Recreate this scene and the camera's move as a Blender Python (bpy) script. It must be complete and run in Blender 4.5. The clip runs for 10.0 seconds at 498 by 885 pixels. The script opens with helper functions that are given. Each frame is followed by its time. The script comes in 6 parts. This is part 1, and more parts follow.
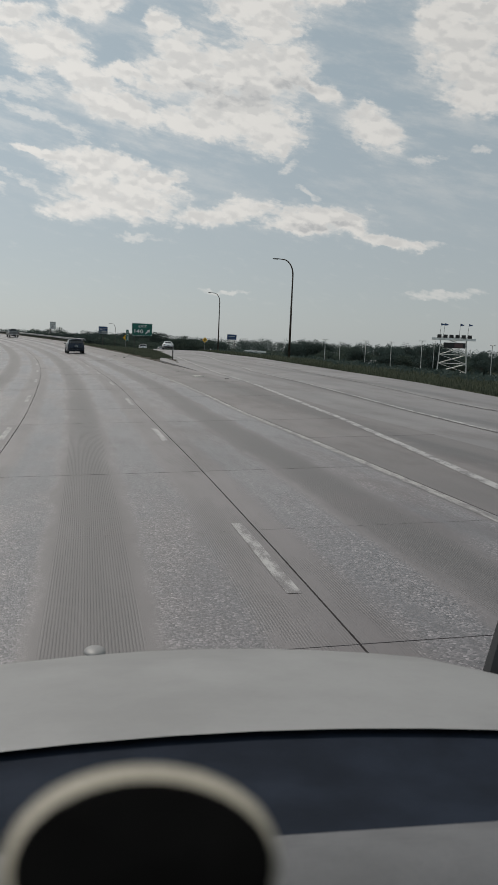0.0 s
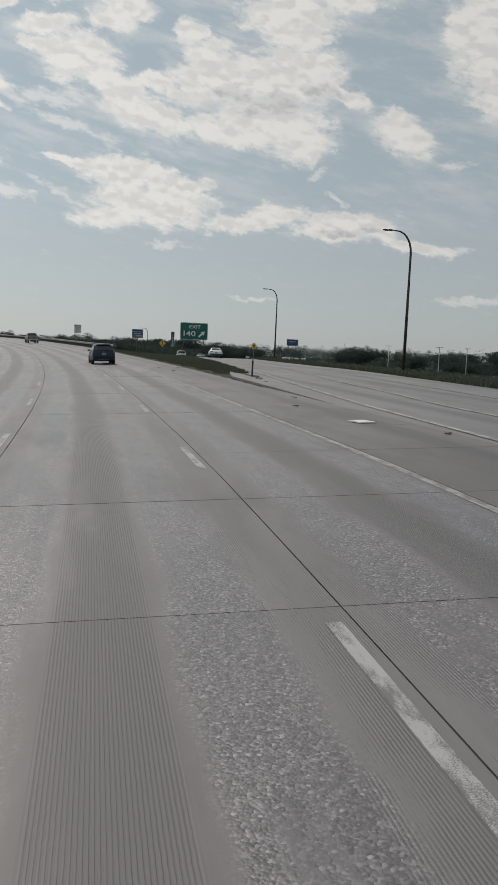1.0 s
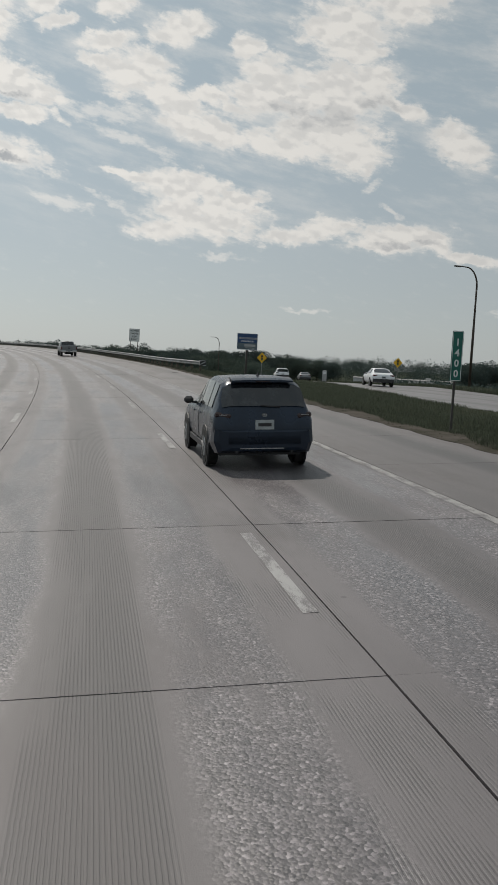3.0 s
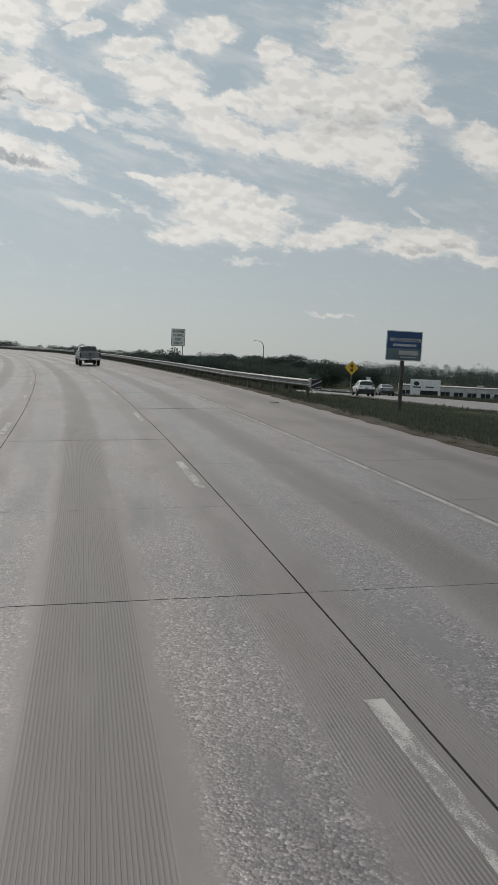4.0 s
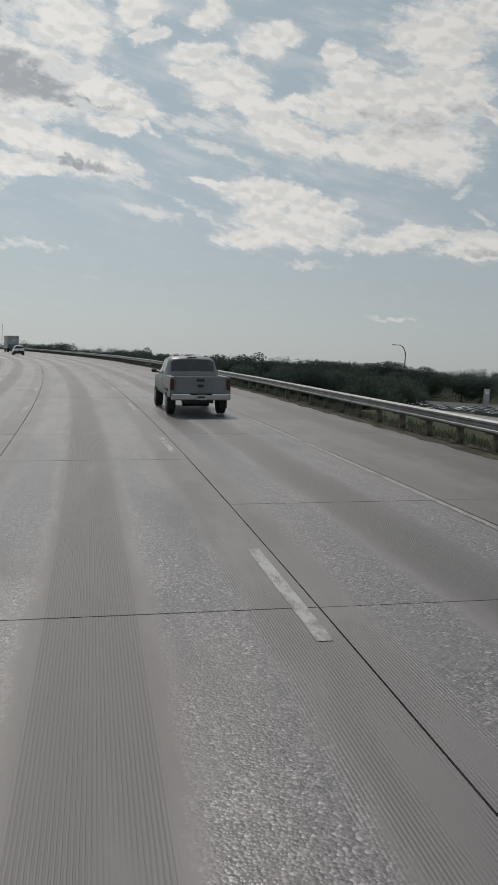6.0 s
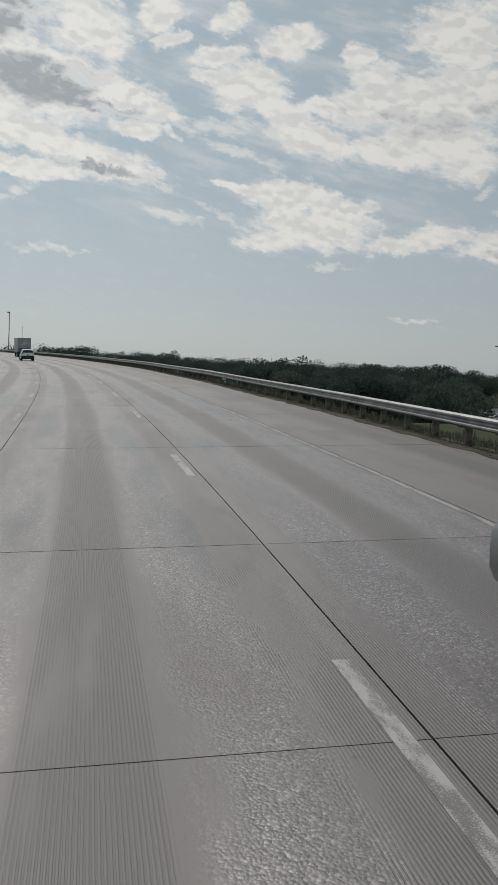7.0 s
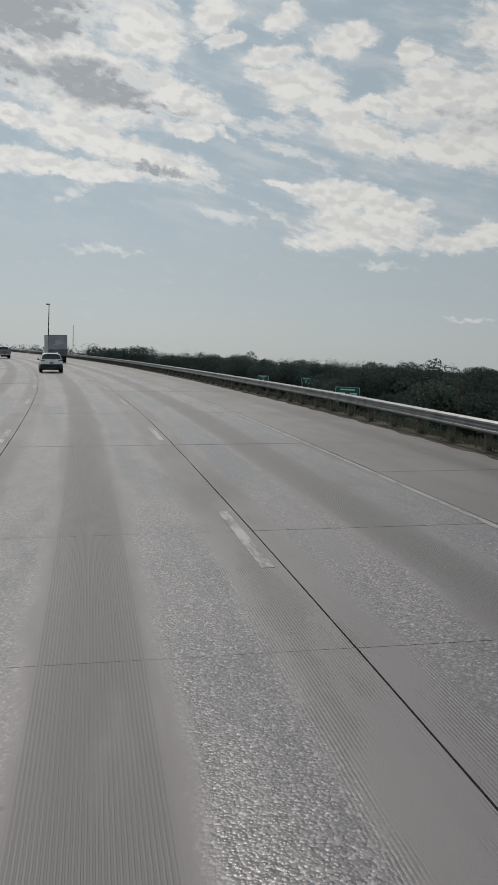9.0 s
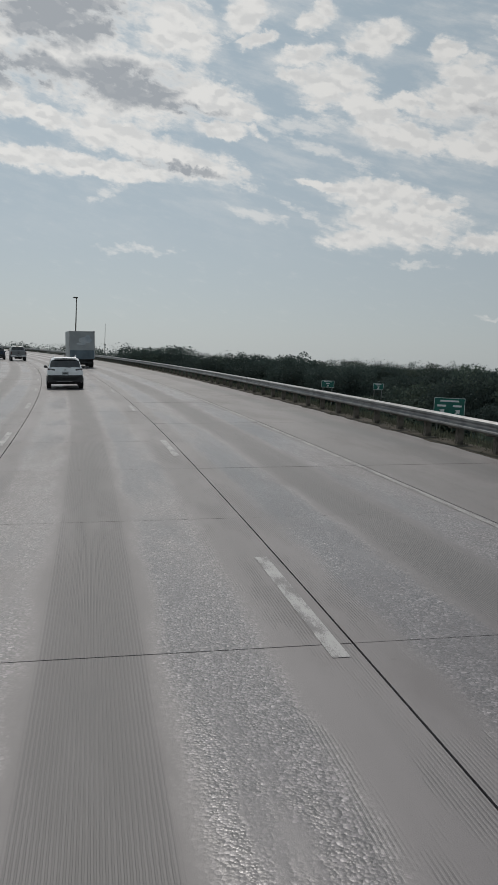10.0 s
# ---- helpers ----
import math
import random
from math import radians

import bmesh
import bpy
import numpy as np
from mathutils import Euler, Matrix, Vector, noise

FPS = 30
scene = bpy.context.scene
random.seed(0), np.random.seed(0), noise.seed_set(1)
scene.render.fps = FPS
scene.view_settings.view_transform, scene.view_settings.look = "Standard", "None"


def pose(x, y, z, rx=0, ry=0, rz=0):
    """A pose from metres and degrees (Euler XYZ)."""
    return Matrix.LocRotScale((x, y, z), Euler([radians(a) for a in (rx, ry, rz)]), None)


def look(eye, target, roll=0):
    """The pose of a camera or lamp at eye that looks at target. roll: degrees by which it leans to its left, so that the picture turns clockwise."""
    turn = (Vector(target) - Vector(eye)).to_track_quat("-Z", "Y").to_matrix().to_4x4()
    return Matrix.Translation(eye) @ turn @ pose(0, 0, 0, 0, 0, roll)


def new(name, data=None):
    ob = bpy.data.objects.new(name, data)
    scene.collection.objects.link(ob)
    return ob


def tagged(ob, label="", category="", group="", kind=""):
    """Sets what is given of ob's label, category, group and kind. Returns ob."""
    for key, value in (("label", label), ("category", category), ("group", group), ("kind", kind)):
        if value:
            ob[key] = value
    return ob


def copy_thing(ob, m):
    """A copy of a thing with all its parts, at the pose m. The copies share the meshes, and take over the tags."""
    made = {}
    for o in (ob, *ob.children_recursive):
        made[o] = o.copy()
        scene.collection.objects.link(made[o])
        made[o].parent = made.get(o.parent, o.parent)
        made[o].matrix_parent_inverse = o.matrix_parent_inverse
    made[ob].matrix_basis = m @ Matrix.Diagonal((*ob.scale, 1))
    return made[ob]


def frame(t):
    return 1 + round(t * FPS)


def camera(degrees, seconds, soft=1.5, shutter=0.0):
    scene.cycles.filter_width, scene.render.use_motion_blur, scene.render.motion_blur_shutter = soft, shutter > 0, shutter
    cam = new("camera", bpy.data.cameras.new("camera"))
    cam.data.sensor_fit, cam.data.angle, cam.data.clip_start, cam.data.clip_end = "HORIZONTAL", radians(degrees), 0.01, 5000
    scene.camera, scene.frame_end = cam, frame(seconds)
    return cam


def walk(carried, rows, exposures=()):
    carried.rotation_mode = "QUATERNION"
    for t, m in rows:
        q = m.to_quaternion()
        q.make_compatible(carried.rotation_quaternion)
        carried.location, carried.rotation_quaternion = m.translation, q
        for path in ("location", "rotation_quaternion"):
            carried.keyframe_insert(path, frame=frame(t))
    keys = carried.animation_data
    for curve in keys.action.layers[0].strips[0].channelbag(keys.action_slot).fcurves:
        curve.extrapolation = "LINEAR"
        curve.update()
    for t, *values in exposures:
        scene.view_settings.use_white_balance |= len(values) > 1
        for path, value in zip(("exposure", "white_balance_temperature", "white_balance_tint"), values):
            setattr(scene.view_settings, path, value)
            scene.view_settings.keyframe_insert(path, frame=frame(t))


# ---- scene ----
cam = camera(32.96, 10.0, soft=1.2)
cam.data.dof.use_dof, cam.data.dof.focus_distance, cam.data.dof.aperture_fstop = True, 45.0, 15.0
walk(cam, [
    (0.0, pose(0.000, 0.000, 2.288, 83.041, -2.430, -10.259)),
    (0.5, pose(-0.214, 13.649, 2.137, 83.241, -2.556, -9.238)),
    (1.0, pose(-0.471, 27.296, 1.969, 83.405, -2.486, -8.353)),
    (1.5, pose(-0.912, 40.937, 2.021, 83.469, -2.467, -7.734)),
    (2.0, pose(-1.614, 54.568, 1.956, 83.568, -2.513, -6.836)),
    (2.5, pose(-2.534, 68.187, 1.949, 83.793, -2.750, -5.777)),
    (4.0, pose(-6.671, 108.923, 2.116, 84.237, -2.778, -3.148)),
    (4.5, pose(-8.508, 122.449, 2.212, 84.200, -2.825, -2.302)),
    (5.0, pose(-10.573, 135.942, 2.320, 84.324, -2.897, -1.320)),
    (5.5, pose(-12.865, 149.398, 2.466, 84.260, -3.119, -0.052)),
    (7.0, pose(-20.997, 189.529, 2.709, 84.360, -2.951, 2.374)),
    (7.5, pose(-24.107, 202.819, 2.822, 84.339, -2.977, 3.290)),
    (8.0, pose(-27.400, 216.066, 2.894, 84.287, -3.010, 4.198)),
    (8.5, pose(-30.876, 229.266, 2.951, 84.213, -2.866, 5.093)),
    (9.0, pose(-34.546, 242.413, 3.046, 84.166, -2.887, 5.907)),
    (9.5, pose(-38.430, 255.499, 3.074, 84.081, -2.778, 6.950)),
    (10.0, pose(-42.548, 268.513, 3.147, 84.014, -2.879, 8.009)),
], exposures=[(0.0, 0.0, 6470, 10), (4.0, 0.0, 6540, 10), (5.5, -0.06, 6480, 10), (7.0, -0.08, 6400, 9.5), (8.5, -0.10, 6400, 9.5), (10.0, -0.13, 6320, 10)])

# ---- world, sun ----
SUN_EL, SUN_AZ = 52.0, -24.0        # degrees; azimuth measured clockwise from +y
sun = new("sun", bpy.data.lights.new("sun", "SUN"))
sun.data.energy, sun.data.angle, sun.data.color = 2.3, radians(0.6), (1.0, 0.93, 0.84)
sun.matrix_world = look((100 * math.sin(radians(SUN_AZ)) * math.cos(radians(SUN_EL)),
                         100 * math.cos(radians(SUN_AZ)) * math.cos(radians(SUN_EL)),
                         100 * math.sin(radians(SUN_EL))), (0, 0, 0))

world = bpy.data.worlds.new("daylight")
scene.world = world
world.use_nodes = True
wn = world.node_tree
wn.nodes.clear()


class Nodes:
    """Small wrapper to wire nodes in one line."""

    def __init__(self, tree):
        self.t = tree

    def n(self, kind, ins=(), **props):
        node = self.t.nodes.new(kind)
        for k, v in props.items():
            if k == "operation":
                node.operation = v
            elif k == "use_clamp":
                node.use_clamp = v
            elif k == "data_type":
                node.data_type = v
            elif k == "blend_type":
                node.blend_type = v
            elif k == "interpolation_type":
                node.interpolation_type = v
            elif k == "sky_type":
                node.sky_type = v
            elif k == "feature":
                node.feature = v
            elif k == "wave_type":
                node.wave_type = v
            elif k == "bands_direction":
                node.bands_direction = v
            elif k == "uv_map":
                node.uv_map = v
        for key, v in (ins.items() if isinstance(ins, dict) else enumerate(ins)):
            if v is None:
                continue
            if hasattr(v, "is_output"):
                self.t.links.new(v, node.inputs[key])
            elif hasattr(v, "outputs"):
                self.t.links.new(v.outputs[0], node.inputs[key])
            else:
                node.inputs[key].default_value = v
        return node

    def m(self, op, a, b=None, c=None, clamp=False):
        return self.n("ShaderNodeMath", (a, b, c), operation=op, use_clamp=clamp).outputs[0]

    def v(self, op, a, b=None, scale=None):
        node = self.n("ShaderNodeVectorMath", (a, b), operation=op)
        if scale is not None:
            node.inputs["Scale"].default_value = scale
        return node.outputs["Value" if op in ("LENGTH", "DOT_PRODUCT") else "Vector"]

    def ramp(self, f, stops, mode="LINEAR"):
        node = self.n("ShaderNodeValToRGB", (f,))
        node.color_ramp.interpolation = mode
        el = node.color_ramp.elements
        while len(el) < len(stops):
            el.new(0.5)
        for e, (p, c) in zip(el, stops):
            e.position, e.color = p, (c, c, c, 1) if isinstance(c, (int, float)) else (*c, 1)
        return node.outputs[0]

    def noise(self, vec, scale, detail=4.0, rough=0.55, dist=0.0):
        return self.n("ShaderNodeTexNoise", {"Vector": vec, "Scale": scale, "Detail": detail, "Roughness": rough, "Distortion": dist}).outputs[0]

    def mix(self, f, a, b, blend="MIX"):
        node = self.n("ShaderNodeMix", data_type="RGBA", blend_type=blend)
        for sock, v in ((node.inputs[0], f), (node.inputs[6], a), (node.inputs[7], b)):
            if hasattr(v, "is_output"):
                self.t.links.new(v, sock)
            else:
                sock.default_value = v if isinstance(v, (int, float)) else (*v, 1)
        return node.outputs[2]

    def mapr(self, f, a, b, c=0.0, d=1.0, smooth=True):
        return self.n("ShaderNodeMapRange", (f, a, b, c, d), interpolation_type="SMOOTHSTEP" if smooth else "LINEAR").outputs[0]


W = Nodes(wn)
sky = W.n("ShaderNodeTexSky", sky_type="NISHITA")
sky.sun_disc, sky.sun_elevation, sky.sun_rotation = False, radians(SUN_EL), radians(SUN_AZ)
sky.air_density, sky.dust_density, sky.ozone_density, sky.altitude = 1.1, 3.2, 1.0, 1800.0
direction = W.n("ShaderNodeTexCoord").outputs["Generated"]
sep = W.n("ShaderNodeSeparateXYZ", (direction,))
azim = W.m("MULTIPLY", W.m("ARCTAN2", sep.outputs[0], sep.outputs[1]), 57.2958)
elev = W.m("MULTIPLY", W.m("ARCSINE", sep.outputs[2]), 57.2958)
flat = W.n("ShaderNodeCombineXYZ", (azim, W.m("MULTIPLY", elev, 1.0), 0.0)).outputs[0]
# cloud banks: azimuth, elevation, half width, half height, tilt, all in degrees
MAIN_BANK = [(5.3, 16.8, 2.9, 1.8, 3), (9.7, 16.5, 3.3, 1.9, -4), (12.1, 17.4, 1.7, 1.0, 1), (8.9, 14.5, 3.7, 1.7, -8), (11.0, 13.3, 2.2, 1.2, -9), (1.1, 14.4, 3.1, 1.1, -16), (6.6, 13.4, 2.8, 0.8, -13), (-3.3, 17.1, 2.5, 1.5, -5), (-1.1, 15.8, 2.5, 0.8, -21), (1.6, 16.1, 1.9, 0.5, -6), (14.0, 16.0, 1.7, 0.5, -22), (17.7, 13.8, 2.0, 1.1, -32)]
LOW_BANK = [(-0.0, 10.6, 2.9, 1.0, -4), (1.6, 8.9, 3.7, 1.3, -2), (-1.0, 7.9, 2.3, 0.7, -1), (3.6, 10.1, 1.7, 0.6, 11), (7.6, 8.0, 2.5, 0.6, 6), (9.6, 8.6, 1.9, 0.6, 7), (14.3, 8.0, 3.0, 1.0, 1), (13.1, 7.4, 2.2, 0.4, -3), (16.7, 7.8, 1.3, 0.7, -27), (19.5, 6.7, 2.0, 0.4, -7), (-3.7, 11.1, 1.7, 0.3, -4)]
UPPER_BANKS = [(10.2, 20.5, 3.1, 1.6, 1), (10.7, 19.2, 2.1, 0.7, 1), (13.7, 21.5, 2.6, 0.8, 0), (-0.7, 20.0, 1.9, 0.9, 4), (3.7, 19.1, 1.0, 0.7, 3), (-5.5, 18.8, 1.9, 0.5, 14), (-8.5, 19.5, 1.0, 0.3, 7), (-5.9, 17.7, 1.3, 0.4, 6), (23.2, 19.2, 2.8, 2.8, -22), (24.3, 16.2, 2.4, 1.6, -2), (21.4, 19.8, 1.5, 1.1, -2), (-9.3, 20.9, 1.7, 0.9, 18), (-8.3, 19.6, 1.0, 0.4, 13), (-4.7, 20.9, 1.2, 0.6, 21)]
WEST_BANK = [(-21.7, 20.0, 5.2, 2.2, 7), (-13.8, 19.7, 2.6, 1.7, -16), (-20.2, 17.4, 6.7, 1.3, 1), (-17.3, 16.3, 5.6, 1.9, -7), (-11.1, 15.9, 2.8, 1.0, -9), (-21.9, 14.2, 3.7, 0.6, -8), (-17.2, 13.3, 3.9, 1.0, -13), (-12.8, 12.1, 3.9, 0.9, -10), (-22.9, 11.7, 4.1, 0.6, 0), (-17.5, 11.3, 4.6, 0.5, 3), (-26.1, 18.2, 3.0, 3.0, 8), (-26.7, 15.1, 3.3, 1.5, 8), (-10.3, 14.3, 2.2, 0.4, -2)]
WISPS = [(-4.7, 9.3, 2.3, 0.3, -21), (-8.1, 9.1, 2.3, 0.4, -13), (-3.6, 13.2, 3.5, 0.4, -17), (-5.4, 14.8, 3.2, 0.5, -3), (2.6, 6.4, 1.5, 0.3, 3), (12.5, 11.2, 0.8, 0.3, 16), (13.7, 9.8, 1.0, 0.2, -19), (8.6, 3.2, 1.7, 0.2, 1), (21.3, 6.6, 1.3, 0.4, -4), (21.5, 11.9, 1.2, 0.3, 5), (24.6, 12.2, 0.7, 0.2, 4), (-4.8, 14.8, 2.4, 0.5, -2), (23.1, 3.5, 2.6, 0.3, 2), (-17.8, 10.1, 1.4, 0.3, 26), (-15.7, 6.5, 2.5, 0.3, 1), (-5.1, 14.8, 2.4, 0.4, -6)]
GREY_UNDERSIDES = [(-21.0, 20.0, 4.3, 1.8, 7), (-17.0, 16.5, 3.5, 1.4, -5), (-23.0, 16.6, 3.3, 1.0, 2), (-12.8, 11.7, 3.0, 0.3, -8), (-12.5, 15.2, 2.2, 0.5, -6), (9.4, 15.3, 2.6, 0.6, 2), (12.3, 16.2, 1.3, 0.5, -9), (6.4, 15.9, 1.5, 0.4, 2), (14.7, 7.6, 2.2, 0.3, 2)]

coarse = W.n("ShaderNodeTexNoise", {"Vector": flat, "Scale": 0.55, "Detail": 4.0, "Roughness": 0.6}).outputs[1]
warp = W.v("ADD", flat, W.v("SCALE", W.v("SUBTRACT", coarse, (0.5, 0.5, 0.5)), scale=1.7))


def masses(banks):
    """1 in the middle of a bank, 0 on its outline, below 0 outside."""
    top = None
    for a, e, ha, he, tilt in banks:
        off = W.v("SUBTRACT", warp, (a, e, 0.0))
        c, k = math.cos(radians(tilt)), math.sin(radians(tilt))
        along = W.v("DOT_PRODUCT", off, (c / ha, k / ha, 0.0))
        up = W.v("DOT_PRODUCT", off, (-k / he, c / he, 0.0))
        r2 = W.m("MULTIPLY_ADD", along, along, W.m("MULTIPLY", up, up))
        top = r2 if top is None else W.m("SMOOTH_MIN", top, r2, 0.25)
    return W.m("MAXIMUM", W.m("SUBTRACT", 1.0, top), -1.6)


heap = masses(MAIN_BANK + LOW_BANK + UPPER_BANKS + WEST_BANK)
thread = masses(WISPS)
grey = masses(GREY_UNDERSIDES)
lean = W.n("ShaderNodeVectorRotate", {"Vector": flat, "Axis": (0.0, 0.0, 1.0), "Angle": radians(12)}).outputs[0]
stretch = W.v("MULTIPLY", lean, (0.62, 1.0, 1.0))
ragged = W.n("ShaderNodeTexNoise", {"Vector": stretch, "Scale": 1.6, "Detail": 5.0, "Roughness": 0.6}).outputs[1]
curl = W.v("ADD", stretch, W.v("SCALE", W.v("SUBTRACT", ragged, (0.5, 0.5, 0.5)), scale=0.7))


def lumps(co, sizes):
    """Rounded heads of cloud at several sizes, 0 between them and 1 on their crowns."""
    total = None
    for size, weight in sizes:
        cell = W.n("ShaderNodeTexVoronoi", {"Vector": co, "Scale": size, "Smoothness": 0.6}, feature="SMOOTH_F1").outputs["Distance"]
        term = W.m("MULTIPLY", W.m("SUBTRACT", 1.0, W.m("MULTIPLY", cell, 1.25)), weight)
        total = term if total is None else W.m("ADD", total, term)
    return total


def over(a, b):
    return W.m("SUBTRACT", 1.0, W.m("MULTIPLY", W.m("SUBTRACT", 1.0, a), W.m("SUBTRACT", 1.0, b)))


HEADS = ((0.9, 0.45), (2.2, 0.33), (5.0, 0.22))
BROAD = ((0.8, 0.55), (1.9, 0.45))
billow = lumps(curl, HEADS)
puff = W.noise(W.v("MULTIPLY", lean, (0.5, 1.0, 1.0)), 1.1, 10.0, 0.6, 0.3)
fray = W.noise(W.v("MULTIPLY", lean, (0.34, 1.0, 1.0)), 2.0, 8.0, 0.64)
field = W.m("ADD", W.m("MULTIPLY", heap, 0.60), W.m("MULTIPLY", W.m("SUBTRACT", puff, 0.5), 2.0))
field = W.m("ADD", field, W.m("MULTIPLY", W.m("SUBTRACT", fray, 0.5), 0.9))
field = W.m("ADD", field, W.m("MULTIPLY", W.m("SUBTRACT", billow, 0.46), 0.7))
body = W.mapr(field, -0.42, 0.30)
streaks = W.m("ADD", W.m("MULTIPLY", thread, 0.45), W.m("MULTIPLY", W.m("SUBTRACT", fray, 0.5), 2.4))
wisp = W.m("MULTIPLY", W.mapr(streaks, -0.2, 0.6), 0.6)
halo = W.m("MULTIPLY", W.mapr(W.m("ADD", heap, W.m("MULTIPLY", W.m("SUBTRACT", fray, 0.5), 5.0)), -1.5, 1.0), 0.34)
veil = W.m("MULTIPLY", W.mapr(W.noise(W.v("MULTIPLY", lean, (0.28, 1.0, 1.0)), 0.5, 8.0, 0.66), 0.42, 0.70), W.m("MULTIPLY", W.mapr(elev, 5.0, 13.0), 0.36))
cover = over(over(body, wisp), over(halo, veil))
cover = W.m("MULTIPLY", cover, W.mapr(elev, 0.5, 3.0))
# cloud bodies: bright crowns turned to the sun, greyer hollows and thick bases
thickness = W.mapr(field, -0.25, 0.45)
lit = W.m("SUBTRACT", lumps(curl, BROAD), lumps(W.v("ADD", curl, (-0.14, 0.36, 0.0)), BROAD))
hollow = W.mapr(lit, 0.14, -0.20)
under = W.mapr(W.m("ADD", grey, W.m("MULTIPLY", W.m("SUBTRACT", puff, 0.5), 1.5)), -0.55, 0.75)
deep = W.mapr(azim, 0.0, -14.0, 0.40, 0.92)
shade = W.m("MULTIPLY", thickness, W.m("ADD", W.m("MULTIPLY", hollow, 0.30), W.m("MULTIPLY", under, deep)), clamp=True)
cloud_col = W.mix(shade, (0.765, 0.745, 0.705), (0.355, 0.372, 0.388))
SKY_GAIN = 0.085
clear = W.v("MULTIPLY", sky.outputs[0], (SKY_GAIN, SKY_GAIN, SKY_GAIN))
hazy = W.mix(W.mapr(elev, 17.0, 1.0), (0.388, 0.456, 0.482), (0.438, 0.478, 0.486))
clear = W.mix(0.86, clear, hazy)
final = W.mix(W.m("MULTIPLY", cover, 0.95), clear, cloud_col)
glow = W.mapr(azim, 30.0, -22.0, 0.87, 1.09)
final = W.v("SCALE", final)
wn.links.new(glow, final.node.inputs["Scale"])
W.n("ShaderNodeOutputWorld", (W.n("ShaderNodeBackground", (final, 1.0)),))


# ---- materials ----
def material(name, col, rough=0.6, metal=0.0, var=0.15, scale=3.0, bump=0.1, fine=60.0, col2=None, spec=0.5, alpha_random=0.0, coords="Object"):
    """Colour with a broad and a fine variation, and a fine relief."""
    mat = bpy.data.materials.new(name)
    mat.use_nodes = True
    mat.node_tree.nodes.clear()
    N = Nodes(mat.node_tree)
    co = N.n("ShaderNodeTexCoord").outputs[coords]
    broad = N.noise(co, scale, 5.0)
    grain = N.noise(co, fine, 3.0)
    c2 = col2 or tuple(c * (1 - 2.2 * var) for c in col)
    base = N.mix(N.mapr(broad, 0.35, 0.68), tuple(c * (1 + var * 0.6) for c in col), c2)
    base = N.mix(N.m("MULTIPLY", N.mapr(grain, 0.4, 0.7), var), base, tuple(c * 0.55 for c in col))
    if alpha_random:
        rnd = N.n("ShaderNodeObjectInfo").outputs["Random"]
        base = N.mix(1.0, base, N.ramp(rnd, [(0, 1 - alpha_random), (1, 1 + alpha_random)]), "MULTIPLY")
    bs = N.n("ShaderNodeBsdfPrincipled", {"Base Color": base, "Metallic": metal, "Specular IOR Level": spec})
    N.t.links.new(N.m("ADD", N.m("MULTIPLY", N.m("SUBTRACT", broad, 0.5), 0.25), rough, clamp=True), bs.inputs["Roughness"])
    if bump:
        b = N.n("ShaderNodeBump", {"Strength": bump, "Distance": 0.01, "Height": grain})
        N.t.links.new(b.outputs[0], bs.inputs["Normal"])
    N.n("ShaderNodeOutputMaterial", (bs,))
    return mat


